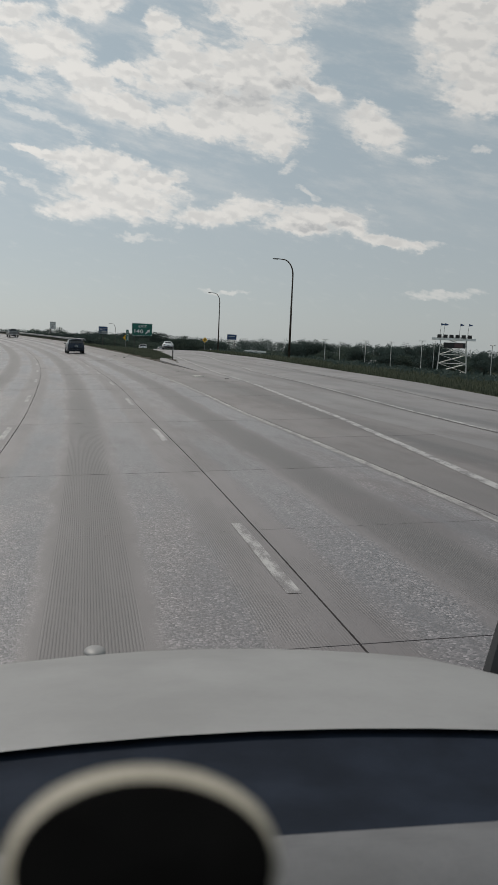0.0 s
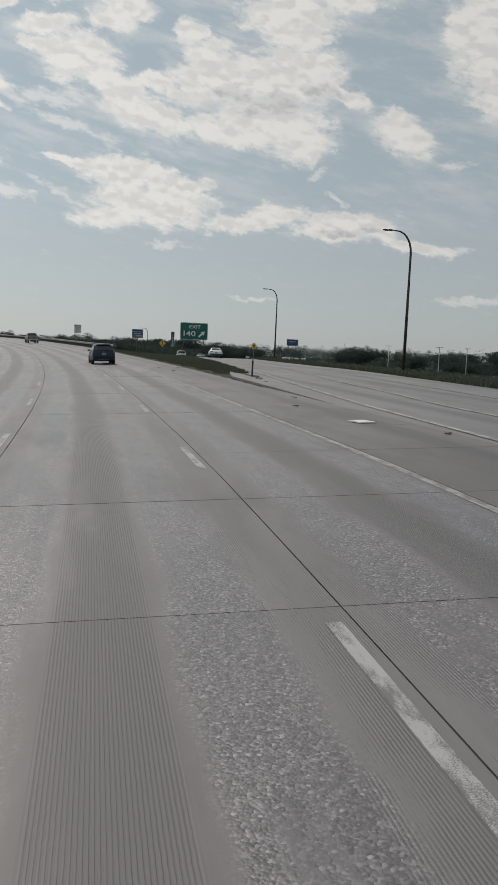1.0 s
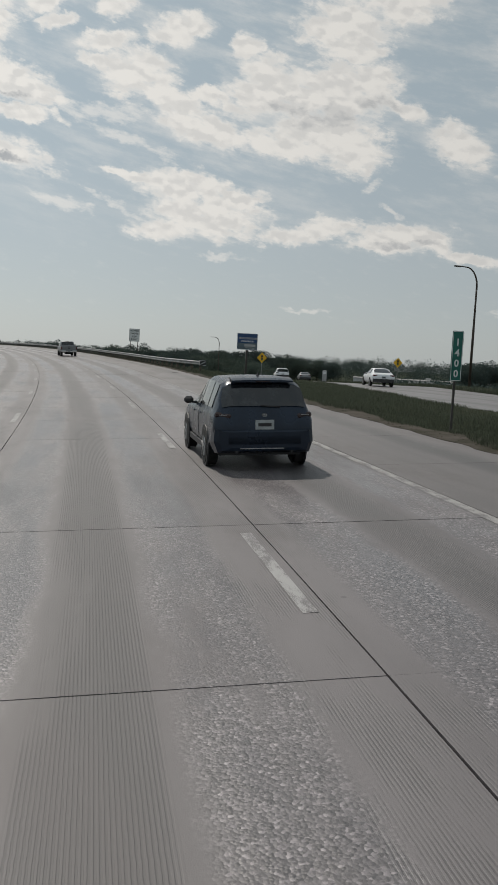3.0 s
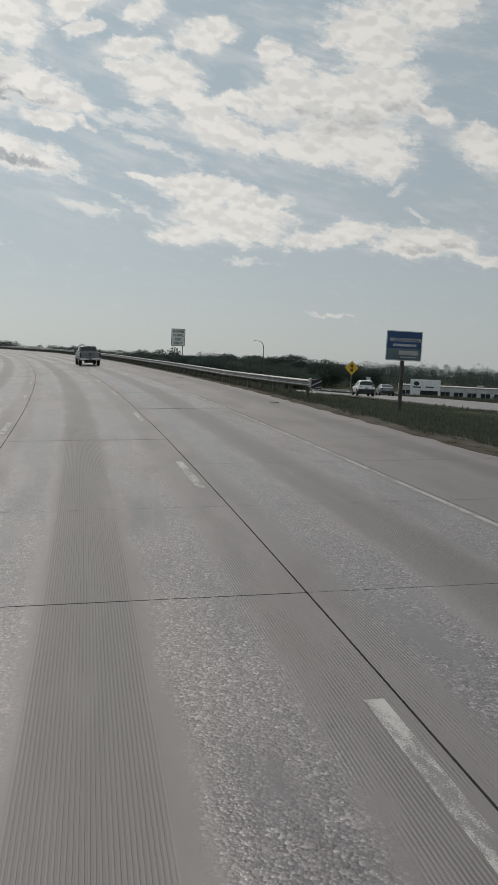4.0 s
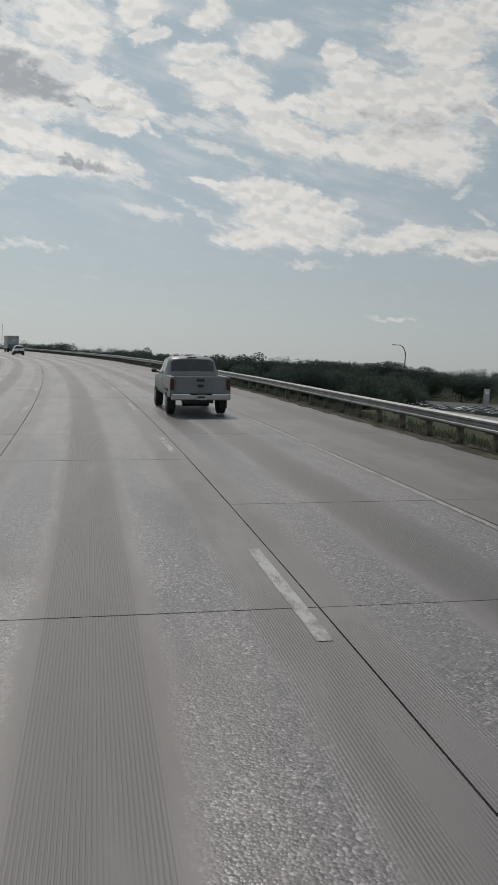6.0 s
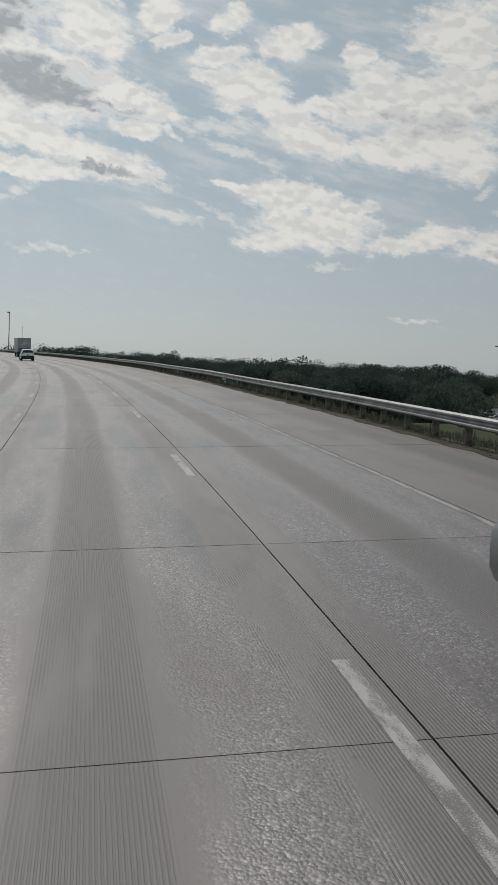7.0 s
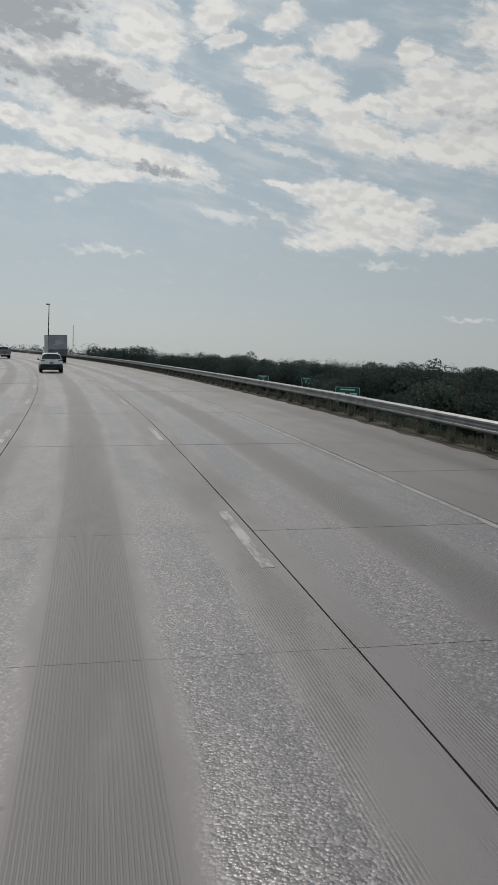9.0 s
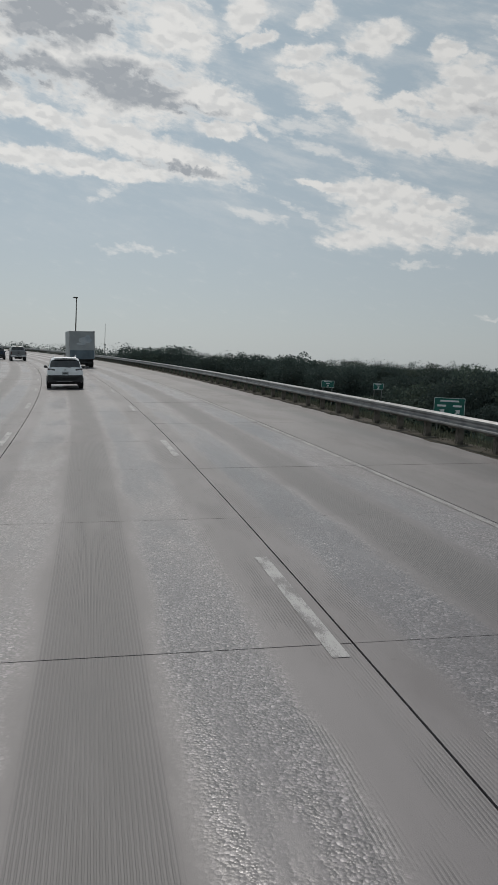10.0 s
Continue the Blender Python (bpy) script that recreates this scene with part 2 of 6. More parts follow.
def concrete_material(name, tone, grooved=True, stain=1.0):
    """Old concrete paving: u runs across the road, v along it, both in metres."""
    mat = bpy.data.materials.new(name)
    mat.use_nodes = True
    mat.node_tree.nodes.clear()
    N = Nodes(mat.node_tree)
    uv = N.n("ShaderNodeUVMap", uv_map="metres").outputs[0]
    su = N.n("ShaderNodeSeparateXYZ", (uv,))
    u, v = su.outputs[0], su.outputs[1]
    long = N.v("MULTIPLY", uv, (1.0, 0.03, 1.0))
    streak = N.noise(long, 1.3, 4.0, 0.6)
    blotch = N.noise(N.v("MULTIPLY", uv, (1.0, 0.3, 1.0)), 0.4, 5.0, 0.6)
    patch = N.noise(N.v("MULTIPLY", uv, (1.6, 0.35, 1.0)), 1.0, 5.0, 0.68)
    agg = N.n("ShaderNodeTexVoronoi", {"Vector": uv, "Scale": 48.0}, feature="F1")
    grain = N.noise(uv, 110.0, 3.0)
    # across a lane of 3.74 m: grooves down the middle and along the seams, worn stones in the wheel tracks
    c = N.m("MULTIPLY", N.m("SUBTRACT", N.m("FRACT", N.m("DIVIDE", N.m("ADD", u, 1.82), 3.735)), 0.5), 3.735)
    ac = N.m("ABSOLUTE", c)
    wob = N.m("ADD", ac, N.m("MULTIPLY", N.m("SUBTRACT", patch, 0.5), 0.5))
    track = N.m("MULTIPLY", N.mapr(wob, 0.42, 0.66), N.mapr(wob, 1.50, 1.20))
    worn = N.m("MULTIPLY", track, N.mapr(patch, 0.30, 0.50)) if grooved else N.mapr(patch, 0.60, 0.75)
    gap = N.noise(N.v("MULTIPLY", uv, (0.5, 0.11, 1.0)), 1.0, 5.0, 0.7)
    middle = N.m("MULTIPLY", N.mapr(wob, 0.62, 0.12), N.m("MULTIPLY", N.mapr(streak, 0.15, 0.5), N.mapr(gap, 0.26, 0.48)))
    col = N.mix(N.mapr(blotch, 0.3, 0.7), tuple(q * 1.2 for q in tone), tuple(q * 0.86 for q in tone))
    col = N.mix(N.m("MULTIPLY", N.mapr(streak, 0.42, 0.70), 0.55 * stain), col, tuple(q * 0.6 for q in tone))
    col = N.mix(N.m("MULTIPLY", middle, 0.85 * stain), col, tuple(q * 0.38 for q in tone))
    stones = N.ramp(agg.outputs["Color"], [(0.0, 0.25), (0.4, 0.78), (0.66, 1.3), (0.84, 2.2), (1.0, 3.8)])
    col = N.mix(N.m("MULTIPLY", worn, 0.9), col, N.mix(1.0, tuple(q * 1.0 for q in tone), stones, "MULTIPLY"))
    col = N.mix(N.m("MULTIPLY", N.mapr(grain, 0.5, 0.75), 0.3), col, tuple(q * 0.5 for q in tone))
    dark = N.mapr(N.noise(N.v("MULTIPLY", uv, (1.0, 0.12, 1.0)), 0.33, 4.0, 0.6), 0.56, 0.70)
    col = N.mix(N.m("MULTIPLY", dark, 0.72 * stain), col, tuple(q * 0.55 for q in tone))
    cloudy = N.noise(N.v("MULTIPLY", uv, (0.55, 0.16, 1.0)), 0.9, 6.0, 0.66)
    col = N.mix(N.m("MULTIPLY", N.mapr(cloudy, 0.50, 0.66), 0.72 if grooved else 0.8), col, (tone[0] * 0.62, tone[1] * 0.57, tone[2] * 0.57))
    spots = N.n("ShaderNodeTexVoronoi", {"Vector": N.v("MULTIPLY", uv, (1.0, 0.8, 1.0)), "Scale": 2.6}, feature="F1")
    drop = N.m("MULTIPLY", N.mapr(spots.outputs["Distance"], 0.10, 0.04), N.mapr(N.n("ShaderNodeSeparateXYZ", (spots.outputs["Color"],)).outputs[0], 0.80, 0.84))
    col = N.mix(N.m("MULTIPLY", drop, 0.6), col, tuple(q * 0.3 for q in tone))
    slab = N.n("ShaderNodeObjectInfo").outputs["Random"]
    col = N.mix(1.0, col, N.ramp(slab, [(0, 0.93), (1, 1.06)]), "MULTIPLY")
    wav = N.n("ShaderNodeTexWave", {"Vector": uv, "Scale": 12.0, "Distortion": 0.8, "Detail": 1.0}, wave_type="BANDS", bands_direction="X").outputs[1]
    mid_band = N.m("MULTIPLY", N.mapr(ac, 0.42, 0.36), N.mapr(N.noise(N.v("MULTIPLY", uv, (2.0, 0.22, 1.0)), 1.0, 4.0), 0.30, 0.46))
    seam_band = N.m("MULTIPLY", N.mapr(ac, 1.2, 1.4), N.mapr(patch, 0.56, 0.42))
    band = N.m("MAXIMUM", mid_band, seam_band)
    groove = N.m("MULTIPLY", N.m("MULTIPLY", N.mapr(wav, 0.35, 0.8), band), 1.0 if grooved else 0.0)
    col = N.mix(N.m("MULTIPLY", groove, 0.62), col, tuple(q * 0.34 for q in tone))
    height = N.m("ADD", N.m("MULTIPLY", groove, -0.8), N.m("ADD", N.m("MULTIPLY", grain, 0.4), N.m("MULTIPLY", N.m("MULTIPLY", worn, agg.outputs["Distance"]), -1.2)))
    bmp = N.n("ShaderNodeBump", {"Strength": 0.5, "Distance": 0.0045, "Height": height})
    polish = N.m("MULTIPLY", track, N.mapr(gap, 0.70, 0.40)) if grooved else N.mapr(cloudy, 0.6, 0.4)
    gloss = N.m("SUBTRACT", 0.60, N.m("MULTIPLY", polish, 0.27 if grooved else 0.05))
    bs = N.n("ShaderNodeBsdfPrincipled", {"Base Color": col, "Roughness": gloss, "Specular IOR Level": 0.9, "Normal": bmp})
    N.n("ShaderNodeOutputMaterial", (bs,))
    return mat


def paint_material(name, col, wear=0.5):
    """Road paint worn through to the concrete."""
    mat = bpy.data.materials.new(name)
    mat.use_nodes = True
    mat.node_tree.nodes.clear()
    N = Nodes(mat.node_tree)
    uv = N.n("ShaderNodeUVMap", uv_map="metres").outputs[0]
    a = N.noise(N.v("MULTIPLY", uv, (1.0, 0.3, 1.0)), 5.0, 6.0, 0.7)
    g = N.noise(uv, 90.0, 3.0)
    f = N.mapr(N.m("ADD", a, N.m("MULTIPLY", N.m("SUBTRACT", g, 0.5), 0.5)), 0.62 - wear * 0.3, 0.72 - wear * 0.2)
    c = N.mix(N.m("MULTIPLY", f, 0.95), col, (0.125, 0.115, 0.118))
    bmp = N.n("ShaderNodeBump", {"Strength": 0.3, "Distance": 0.004, "Height": g})
    N.n("ShaderNodeOutputMaterial", (N.n("ShaderNodeBsdfPrincipled", {"Base Color": c, "Roughness": 0.6, "Normal": bmp}),))
    return mat


def leaf_material(name, dark, light):
    mat = bpy.data.materials.new(name)
    mat.use_nodes = True
    mat.node_tree.nodes.clear()
    N = Nodes(mat.node_tree)
    r = N.n("ShaderNodeNewGeometry").outputs["Random Per Island"]
    o = N.n("ShaderNodeObjectInfo").outputs["Random"]
    c = N.mix(r, dark, light)
    c = N.mix(1.0, c, N.ramp(o, [(0, 0.75), (1, 1.25)]), "MULTIPLY")
    bs = N.n("ShaderNodeBsdfPrincipled", {"Base Color": c, "Roughness": 0.75, "Specular IOR Level": 0.08})
    tr = N.n("ShaderNodeBsdfTranslucent", {"Color": c})
    N.n("ShaderNodeOutputMaterial", (N.n("ShaderNodeMixShader", (0.35, bs, tr)),))
    return mat


def glass_material(name, tint, rough=0.05):
    mat = bpy.data.materials.new(name)
    mat.use_nodes = True
    mat.node_tree.nodes.clear()
    N = Nodes(mat.node_tree)
    co = N.n("ShaderNodeTexCoord").outputs["Object"]
    dust = N.noise(co, 4.0, 5.0)
    c = N.mix(N.mapr(dust, 0.45, 0.8), tint, tuple(min(1, t + 0.03) for t in tint))
    bs = N.n("ShaderNodeBsdfPrincipled", {"Base Color": c, "Specular IOR Level": 0.6, "Coat Weight": 0.3})
    N.t.links.new(N.mapr(dust, 0.3, 0.9, rough, rough + 0.15), bs.inputs["Roughness"])
    N.n("ShaderNodeOutputMaterial", (bs,))
    return mat


M_ROAD = concrete_material("lane concrete", (0.116, 0.103, 0.106))
M_SHOULDER = concrete_material("shoulder concrete", (0.098, 0.084, 0.082), grooved=False, stain=1.0)
M_RAMP = concrete_material("ramp concrete", (0.128, 0.118, 0.118), grooved=False, stain=0.8)
M_JOINT = material("joint sealant", (0.028, 0.026, 0.025), 0.8, var=0.3, scale=8)
M_WHITE_LINE = paint_material("white road paint", (0.34, 0.33, 0.325), 0.62)
M_EDGE_LINE = paint_material("white edge paint", (0.29, 0.278, 0.268), 0.62)
M_FAINT_LINE = paint_material("worn thin edge paint", (0.27, 0.258, 0.25), 0.52)
M_YELLOW_LINE = paint_material("yellow road paint", (0.62, 0.42, 0.08), 0.4)
M_GRASS_SOIL = material("dry grassy ground", (0.056, 0.064, 0.044), 0.9, var=0.3, scale=0.25, bump=0.6, fine=9.0, col2=(0.068, 0.068, 0.050), spec=0.0)
M_DIRT = material("roadside dirt", (0.072, 0.062, 0.052), 0.95, var=0.3, scale=1.3, bump=0.6, fine=24.0, col2=(0.045, 0.042, 0.030), spec=0.1)
M_GALV = material("galvanised steel", (0.27, 0.27, 0.268), 0.42, 0.85, var=0.14, scale=2.0, bump=0.05, fine=30)
M_POST_WOOD = material("weathered timber post", (0.105, 0.09, 0.072), 0.85, var=0.3, scale=6, bump=0.5, fine=40)
M_STEEL_DARK = material("dark painted steel", (0.06, 0.055, 0.05), 0.55, 0.3, var=0.15, scale=3)
M_LAMP_STEEL = material("brown weathering steel pole", (0.095, 0.075, 0.062), 0.6, 0.5, var=0.2, scale=2)
M_SIGN_GREEN = material("green sign sheeting", (0.010, 0.125, 0.098), 0.5, var=0.1, scale=1.2, bump=0.02)
M_SIGN_WHITE = material("white sign sheeting", (0.74, 0.75, 0.74), 0.45, var=0.06, scale=1.2, bump=0.02)
M_SIGN_BLUE = material("blue sign sheeting", (0.025, 0.065, 0.17), 0.5, var=0.1, scale=1.2, bump=0.02)
M_SIGN_YELLOW = material("yellow sign sheeting", (0.80, 0.46, 0.015), 0.45, var=0.08, scale=1.2, bump=0.02)
M_SIGN_BLACK = material("black sign ink", (0.015, 0.015, 0.016), 0.5, var=0.1, scale=2, bump=0.02)
M_SIGN_RED = material("red sign ink", (0.085, 0.045, 0.045), 0.5, var=0.1, scale=2, bump=0.02)
M_ALU = material("bare aluminium sheet", (0.42, 0.42, 0.42), 0.45, 0.8, var=0.1, scale=2, bump=0.02)
# tree leaf colours are lifted and blued: distance haze put into the colour
M_LEAF_A = leaf_material("dark green hazed leaves", (0.042, 0.060, 0.056), (0.066, 0.088, 0.078))
M_LEAF_B = leaf_material("olive hazed leaves", (0.048, 0.068, 0.058), (0.084, 0.106, 0.084))
M_GRASS = leaf_material("roadside grass", (0.046, 0.055, 0.040), (0.105, 0.118, 0.082))
M_WEED = leaf_material("dry weeds", (0.045, 0.050, 0.036), (0.10, 0.10, 0.075))
M_BARK = material("bark", (0.09, 0.07, 0.052), 0.9, var=0.3, scale=3, bump=0.6, fine=20)
M_RUBBER = material("tyre rubber", (0.022, 0.021, 0.02), 0.85, var=0.2, scale=8, bump=0.2)
M_RIM = material("alloy rim", (0.36, 0.36, 0.36), 0.4, 0.8, var=0.15, scale=6)
M_GLASS_DARK = glass_material("tinted car glass", (0.012, 0.014, 0.017))
M_TAIL_DARK = material("smoked tail lamp lens", (0.024, 0.009, 0.009), 0.2, var=0.1, scale=6, bump=0.0)
M_NAVY = material("dark blue car paint", (0.014, 0.024, 0.042), 0.28, 0.3, var=0.12, scale=1.5, bump=0.01)
M_SILVER = material("silver car paint", (0.19, 0.195, 0.20), 0.40, 0.3, var=0.06, scale=1.5, bump=0.01)
M_CAR_WHITE = material("white car paint", (0.74, 0.745, 0.75), 0.32, 0.0, var=0.05, scale=1.5, bump=0.01)
M_PLASTIC = material("black bumper plastic", (0.03, 0.03, 0.031), 0.6, var=0.15, scale=4, bump=0.1)
M_TAIL = material("red tail lamp lens", (0.075, 0.012, 0.012), 0.2, var=0.1, scale=6, bump=0.0)
M_PLATE = material("number plate sheet", (0.36, 0.38, 0.38), 0.5, var=0.1, scale=8, bump=0.02)
M_CHROME = material("chrome trim", (0.65, 0.65, 0.65), 0.15, 1.0, var=0.04, scale=4, bump=0.0)
M_BOX = material("white truck box panels", (0.33, 0.345, 0.35), 0.45, var=0.07, scale=0.7, bump=0.03)
M_MURAL = material("grey printed picture", (0.30, 0.34, 0.38), 0.5, var=0.3, scale=1.6, bump=0.02, col2=(0.50, 0.52, 0.53))
M_BLUEGREY = material("blue-grey truck panel", (0.11, 0.145, 0.17), 0.45, var=0.12, scale=1.5, bump=0.02)
M_ORANGE = material("amber lens", (0.75, 0.28, 0.02), 0.25, var=0.1, scale=6, bump=0.0)
M_CONC_WALL = material("barrier concrete", (0.34, 0.325, 0.30), 0.8, var=0.18, scale=1.2, bump=0.3, fine=40)
M_STUCCO = material("pale grey facade panels", (0.48, 0.48, 0.47), 0.7, var=0.08, scale=0.6, bump=0.1)
M_ROOF = material("grey roof membrane", (0.34, 0.33, 0.32), 0.8, var=0.12, scale=0.5, bump=0.1)
M_ASPHALT = material("parking asphalt", (0.06, 0.06, 0.06), 0.9, var=0.2, scale=0.5, bump=0.3, fine=20)
M_TOWER = material("white lattice steel", (0.55, 0.55, 0.53), 0.5, 0.3, var=0.1, scale=1.0)
M_LAMP_LENS = material("lamp glass", (0.55, 0.55, 0.52), 0.3, var=0.05, scale=5, bump=0.0)
M_HOOD = material("dusty white truck paint", (0.225, 0.22, 0.218), 0.5, var=0.07, scale=2.0, bump=0.02)
M_COWL = material("dark blue-grey plastic", (0.010, 0.015, 0.026), 0.85, var=0.15, scale=5, bump=0.05, spec=0.15)
M_DASH = material("grey vinyl", (0.10, 0.10, 0.105), 0.7, var=0.1, scale=4, bump=0.15)
M_CREAM = material("cream plastic", (0.30, 0.27, 0.21), 0.5, var=0.08, scale=6, bump=0.02)
# near-zero colour without gloss, for the shade inside the round object
M_FLAT_BLACK = material("flat black", (0.004, 0.004, 0.004), 0.95, var=0.15, scale=6, bump=0.1, spec=0.0)
M_BOARD = material("pale board", (0.66, 0.64, 0.60), 0.7, var=0.12, scale=4)

# ---- the line of the road ----
SPEED = 27.3
HEAD_T = [0, .5, 1, 1.5, 2, 2.5, 4, 4.5, 5, 5.5, 7, 7.5, 8, 8.5, 9, 9.5, 10]
HEAD = [0.0, 0.88, 1.7, 2.51, 3.39, 4.34, 7.25, 8.22, 9.19, 10.14, 12.77, 13.57, 14.35, 15.16, 16.04, 17.03, 18.09]
RISE = [0.0, -0.15, -0.32, -0.27, -0.33, -0.34, -0.17, -0.08, 0.03, 0.18, 0.42, 0.53, 0.61, 0.66, 0.76, 0.79, 0.86]
BANK = 0.0414
S_KNOT = np.array(HEAD_T) * SPEED
S_FINE = np.arange(-300.0, 1000.0, 1.0)


def heading(s):
    s = np.asarray(s, float)
    h = np.interp(s, S_KNOT, HEAD)
    return np.radians(h + np.clip(s - 273.0, 0, 330.0) * 0.0668)


_h = heading(S_FINE)
_hm = (_h[1:] + _h[:-1]) / 2
_x = np.concatenate([[0], np.cumsum(-np.sin(_hm))])
_y = np.concatenate([[0], np.cumsum(np.cos(_hm))])
_x -= np.interp(0, S_FINE, _x)
_y -= np.interp(0, S_FINE, _y)


def rise(s):
    return np.interp(s, S_KNOT, RISE)


def plan(s, d):
    """World x, y of the point d metres to the right of the line at s metres along it."""
    h = heading(s)
    return np.interp(s, S_FINE, _x) + d * np.cos(h), np.interp(s, S_FINE, _y) + d * np.sin(h)


def ramp_left(s):
    return np.interp(s, [-60, 0, 12, 26, 41, 56, 64, 78, 100, 120, 150, 200, 260, 340], [5.45, 5.6, 6.4, 7.9, 8.8, 9.6, 10.1, 11.2, 14.0, 17.3, 22.9, 34.0, 52.5, 84])


def ramp_right(s):
    return np.interp(s, [-60, 30, 56, 75, 100, 120, 150, 200, 260, 340], [14.6, 16.8, 18.6, 19.8, 22.6, 26.0, 32.3, 45.0, 63.5, 94.5])


def ramp_z(s, d):
    plane = rise(s) + BANK * d
    low = np.interp(s, [60, 100, 150, 200, 260, 340], [0.45, 0.35, -0.1, -1.6, -4.0, -7.0])
    w = np.clip((s - 55.0) / 45.0, 0, 1)
    return plane * (1 - w) + low * w


def surface(s, d):
    """Height of the paving."""
    return rise(s) + BANK * d


def ground_z(s, d):
    """Height of the bare ground beside the paving."""
    s, d = np.asarray(s, float), np.asarray(d, float)
    edge = rise(s) + BANK * 9.0
    rl, rr = ramp_left(s) - 1.2, ramp_right(s)
    far = np.interp(s, [-50, 60, 140, 220, 330], [-1.0, -1.8, -3.6, -6.8, -11.0])
    z = np.where(d < 9.0, rise(s) + BANK * np.maximum(d, -14.0), edge)
    # gore and bank between the shoulder and the ramp
    span = np.clip((d - 9.2) / np.maximum(rl - 9.2, 0.5), 0, 1)
    z = np.where((d >= 9.0) & (d < rl), edge + (ramp_z(s, rl) - edge) * np.clip(span * 1.15, 0, 1), z)
    z = np.where((d >= rl) & (d <= rr), ramp_z(s, d), z)
    out = np.clip((d - rr) / 45.0, 0, 1)
    out = out * out * (3 - 2 * out)
    z = np.where(d > rr, ramp_z(s, rr) * (1 - out) + far * out, z)
    # embankment where the ramp has gone away to the right
    slope = np.maximum(edge - np.maximum(d - 11.0, 0) * 0.34, far)
    w = np.clip((s - 140.0) / 60.0, 0, 1)
    z = np.where((d > 9.0) & (d < rl), z * (1 - w) + np.minimum(z, np.maximum(slope, ramp_z(s, rl) - 0.4)) * w, z)
    z = np.where((d > 9.0) & (s > 320), np.minimum(z, slope), z)
    left = np.clip((-d - 34.0) / 60.0, 0, 1)
    z = np.where(d < -34.0, z * (1 - left) - 2.0 * left, z)
    return z


def spot(s, d, dz=0.0, turn=0.0, on="road"):
    """Pose of a thing that faces along the road at s, d: x to the right, y ahead."""
    x, y = plan(s, d)
    z = surface(s, d) if on == "road" else (ramp_z(s, d) if on == "ramp" else ground_z(s, d))
    return pose(float(x), float(y), float(z) + dz, 0, 0, math.degrees(float(heading(s))) + turn)


def nearest(x, y):
    """Road coordinates of world points, by the closest station of the line."""
    x, y = np.ravel(x), np.ravel(y)
    st = S_FINE[::4]
    sx, sy = _x[::4], _y[::4]
    s = np.empty(len(x))
    for i in range(0, len(x), 4000):
        a, b = x[i:i + 4000, None], y[i:i + 4000, None]
        s[i:i + 4000] = st[np.argmin((a - sx) ** 2 + (b - sy) ** 2, axis=1)]
    h = heading(s)
    dx, dy = x - np.interp(s, S_FINE, _x), y - np.interp(s, S_FINE, _y)
    return s - dx * np.sin(h) + dy * np.cos(h), dx * np.cos(h) + dy * np.sin(h)


# ---- building helpers ----
def mesh_of(name, verts, faces, mats, uvs=None, smooth=False, mat_ids=None):
    me = bpy.data.meshes.new(name)
    me.from_pydata([tuple(v) for v in verts], [], [tuple(f) for f in faces])
    for m in (mats if isinstance(mats, (list, tuple)) else [mats]):
        me.materials.append(m)
    if uvs is not None:
        lay = me.uv_layers.new(name="metres")
        idx = np.empty(len(me.loops), dtype=np.int32)
        me.loops.foreach_get("vertex_index", idx)
        lay.data.foreach_set("uv", np.asarray(uvs, dtype=np.float32)[idx].ravel())
    if mat_ids is not None:
        me.polygons.foreach_set("material_index", mat_ids)
    if smooth:
        me.polygons.foreach_set("use_smooth", [True] * len(me.polygons))
    me.update()
    return me


def part(name, bm, mat, parent=None, label="", smooth=False):
    """Link a bmesh (or mesh) as one object under a thing or a part."""
    if isinstance(bm, bmesh.types.BMesh):
        me = bpy.data.meshes.new(name)
        bmesh.ops.recalc_face_normals(bm, faces=bm.faces)
        bm.to_mesh(me)
        bm.free()
        me.materials.append(mat)
        if smooth:
            me.polygons.foreach_set("use_smooth", [True] * len(me.polygons))
    else:
        me = bm
    ob = new(name, me)
    if parent is not None:
        ob.parent = parent
    if label:
        tagged(ob, label)
    return ob


def thing(name, m, label, category, group="", kind=""):
    e = new(name)
    e.matrix_world = m
    e.matrix_basis = m
    return tagged(e, label, category, group, kind)


def box(size, at=(0, 0, 0), bevel=0.0, bm=None, turn=None, segs=1):
    """A box with bevelled edges: size and centre in metres."""
    out = bm or bmesh.new()
    m = Matrix.Translation(at) @ (turn or Matrix()) @ Matrix.Diagonal((*size, 1))
    r = bmesh.ops.create_cube(out, size=1.0, matrix=m)
    if bevel:
        es = list({e for v in r["verts"] for e in v.link_edges})
        bmesh.ops.bevel(out, geom=es, offset=bevel, segments=segs, affect="EDGES", profile=0.5)
    return out


def rod(a, b, r1, r2=None, sides=10, bm=None):
    """A tapered round bar from a to b."""
    out = bm or bmesh.new()
    a, b = Vector(a), Vector(b)
    q = (b - a).to_track_quat("Z", "Y").to_matrix().to_4x4()
    bmesh.ops.create_cone(out, cap_ends=True, segments=sides, radius1=r1, radius2=r2 if r2 is not None else r1, depth=(b - a).length,
                          matrix=Matrix.Translation((a + b) / 2) @ q)
    return out


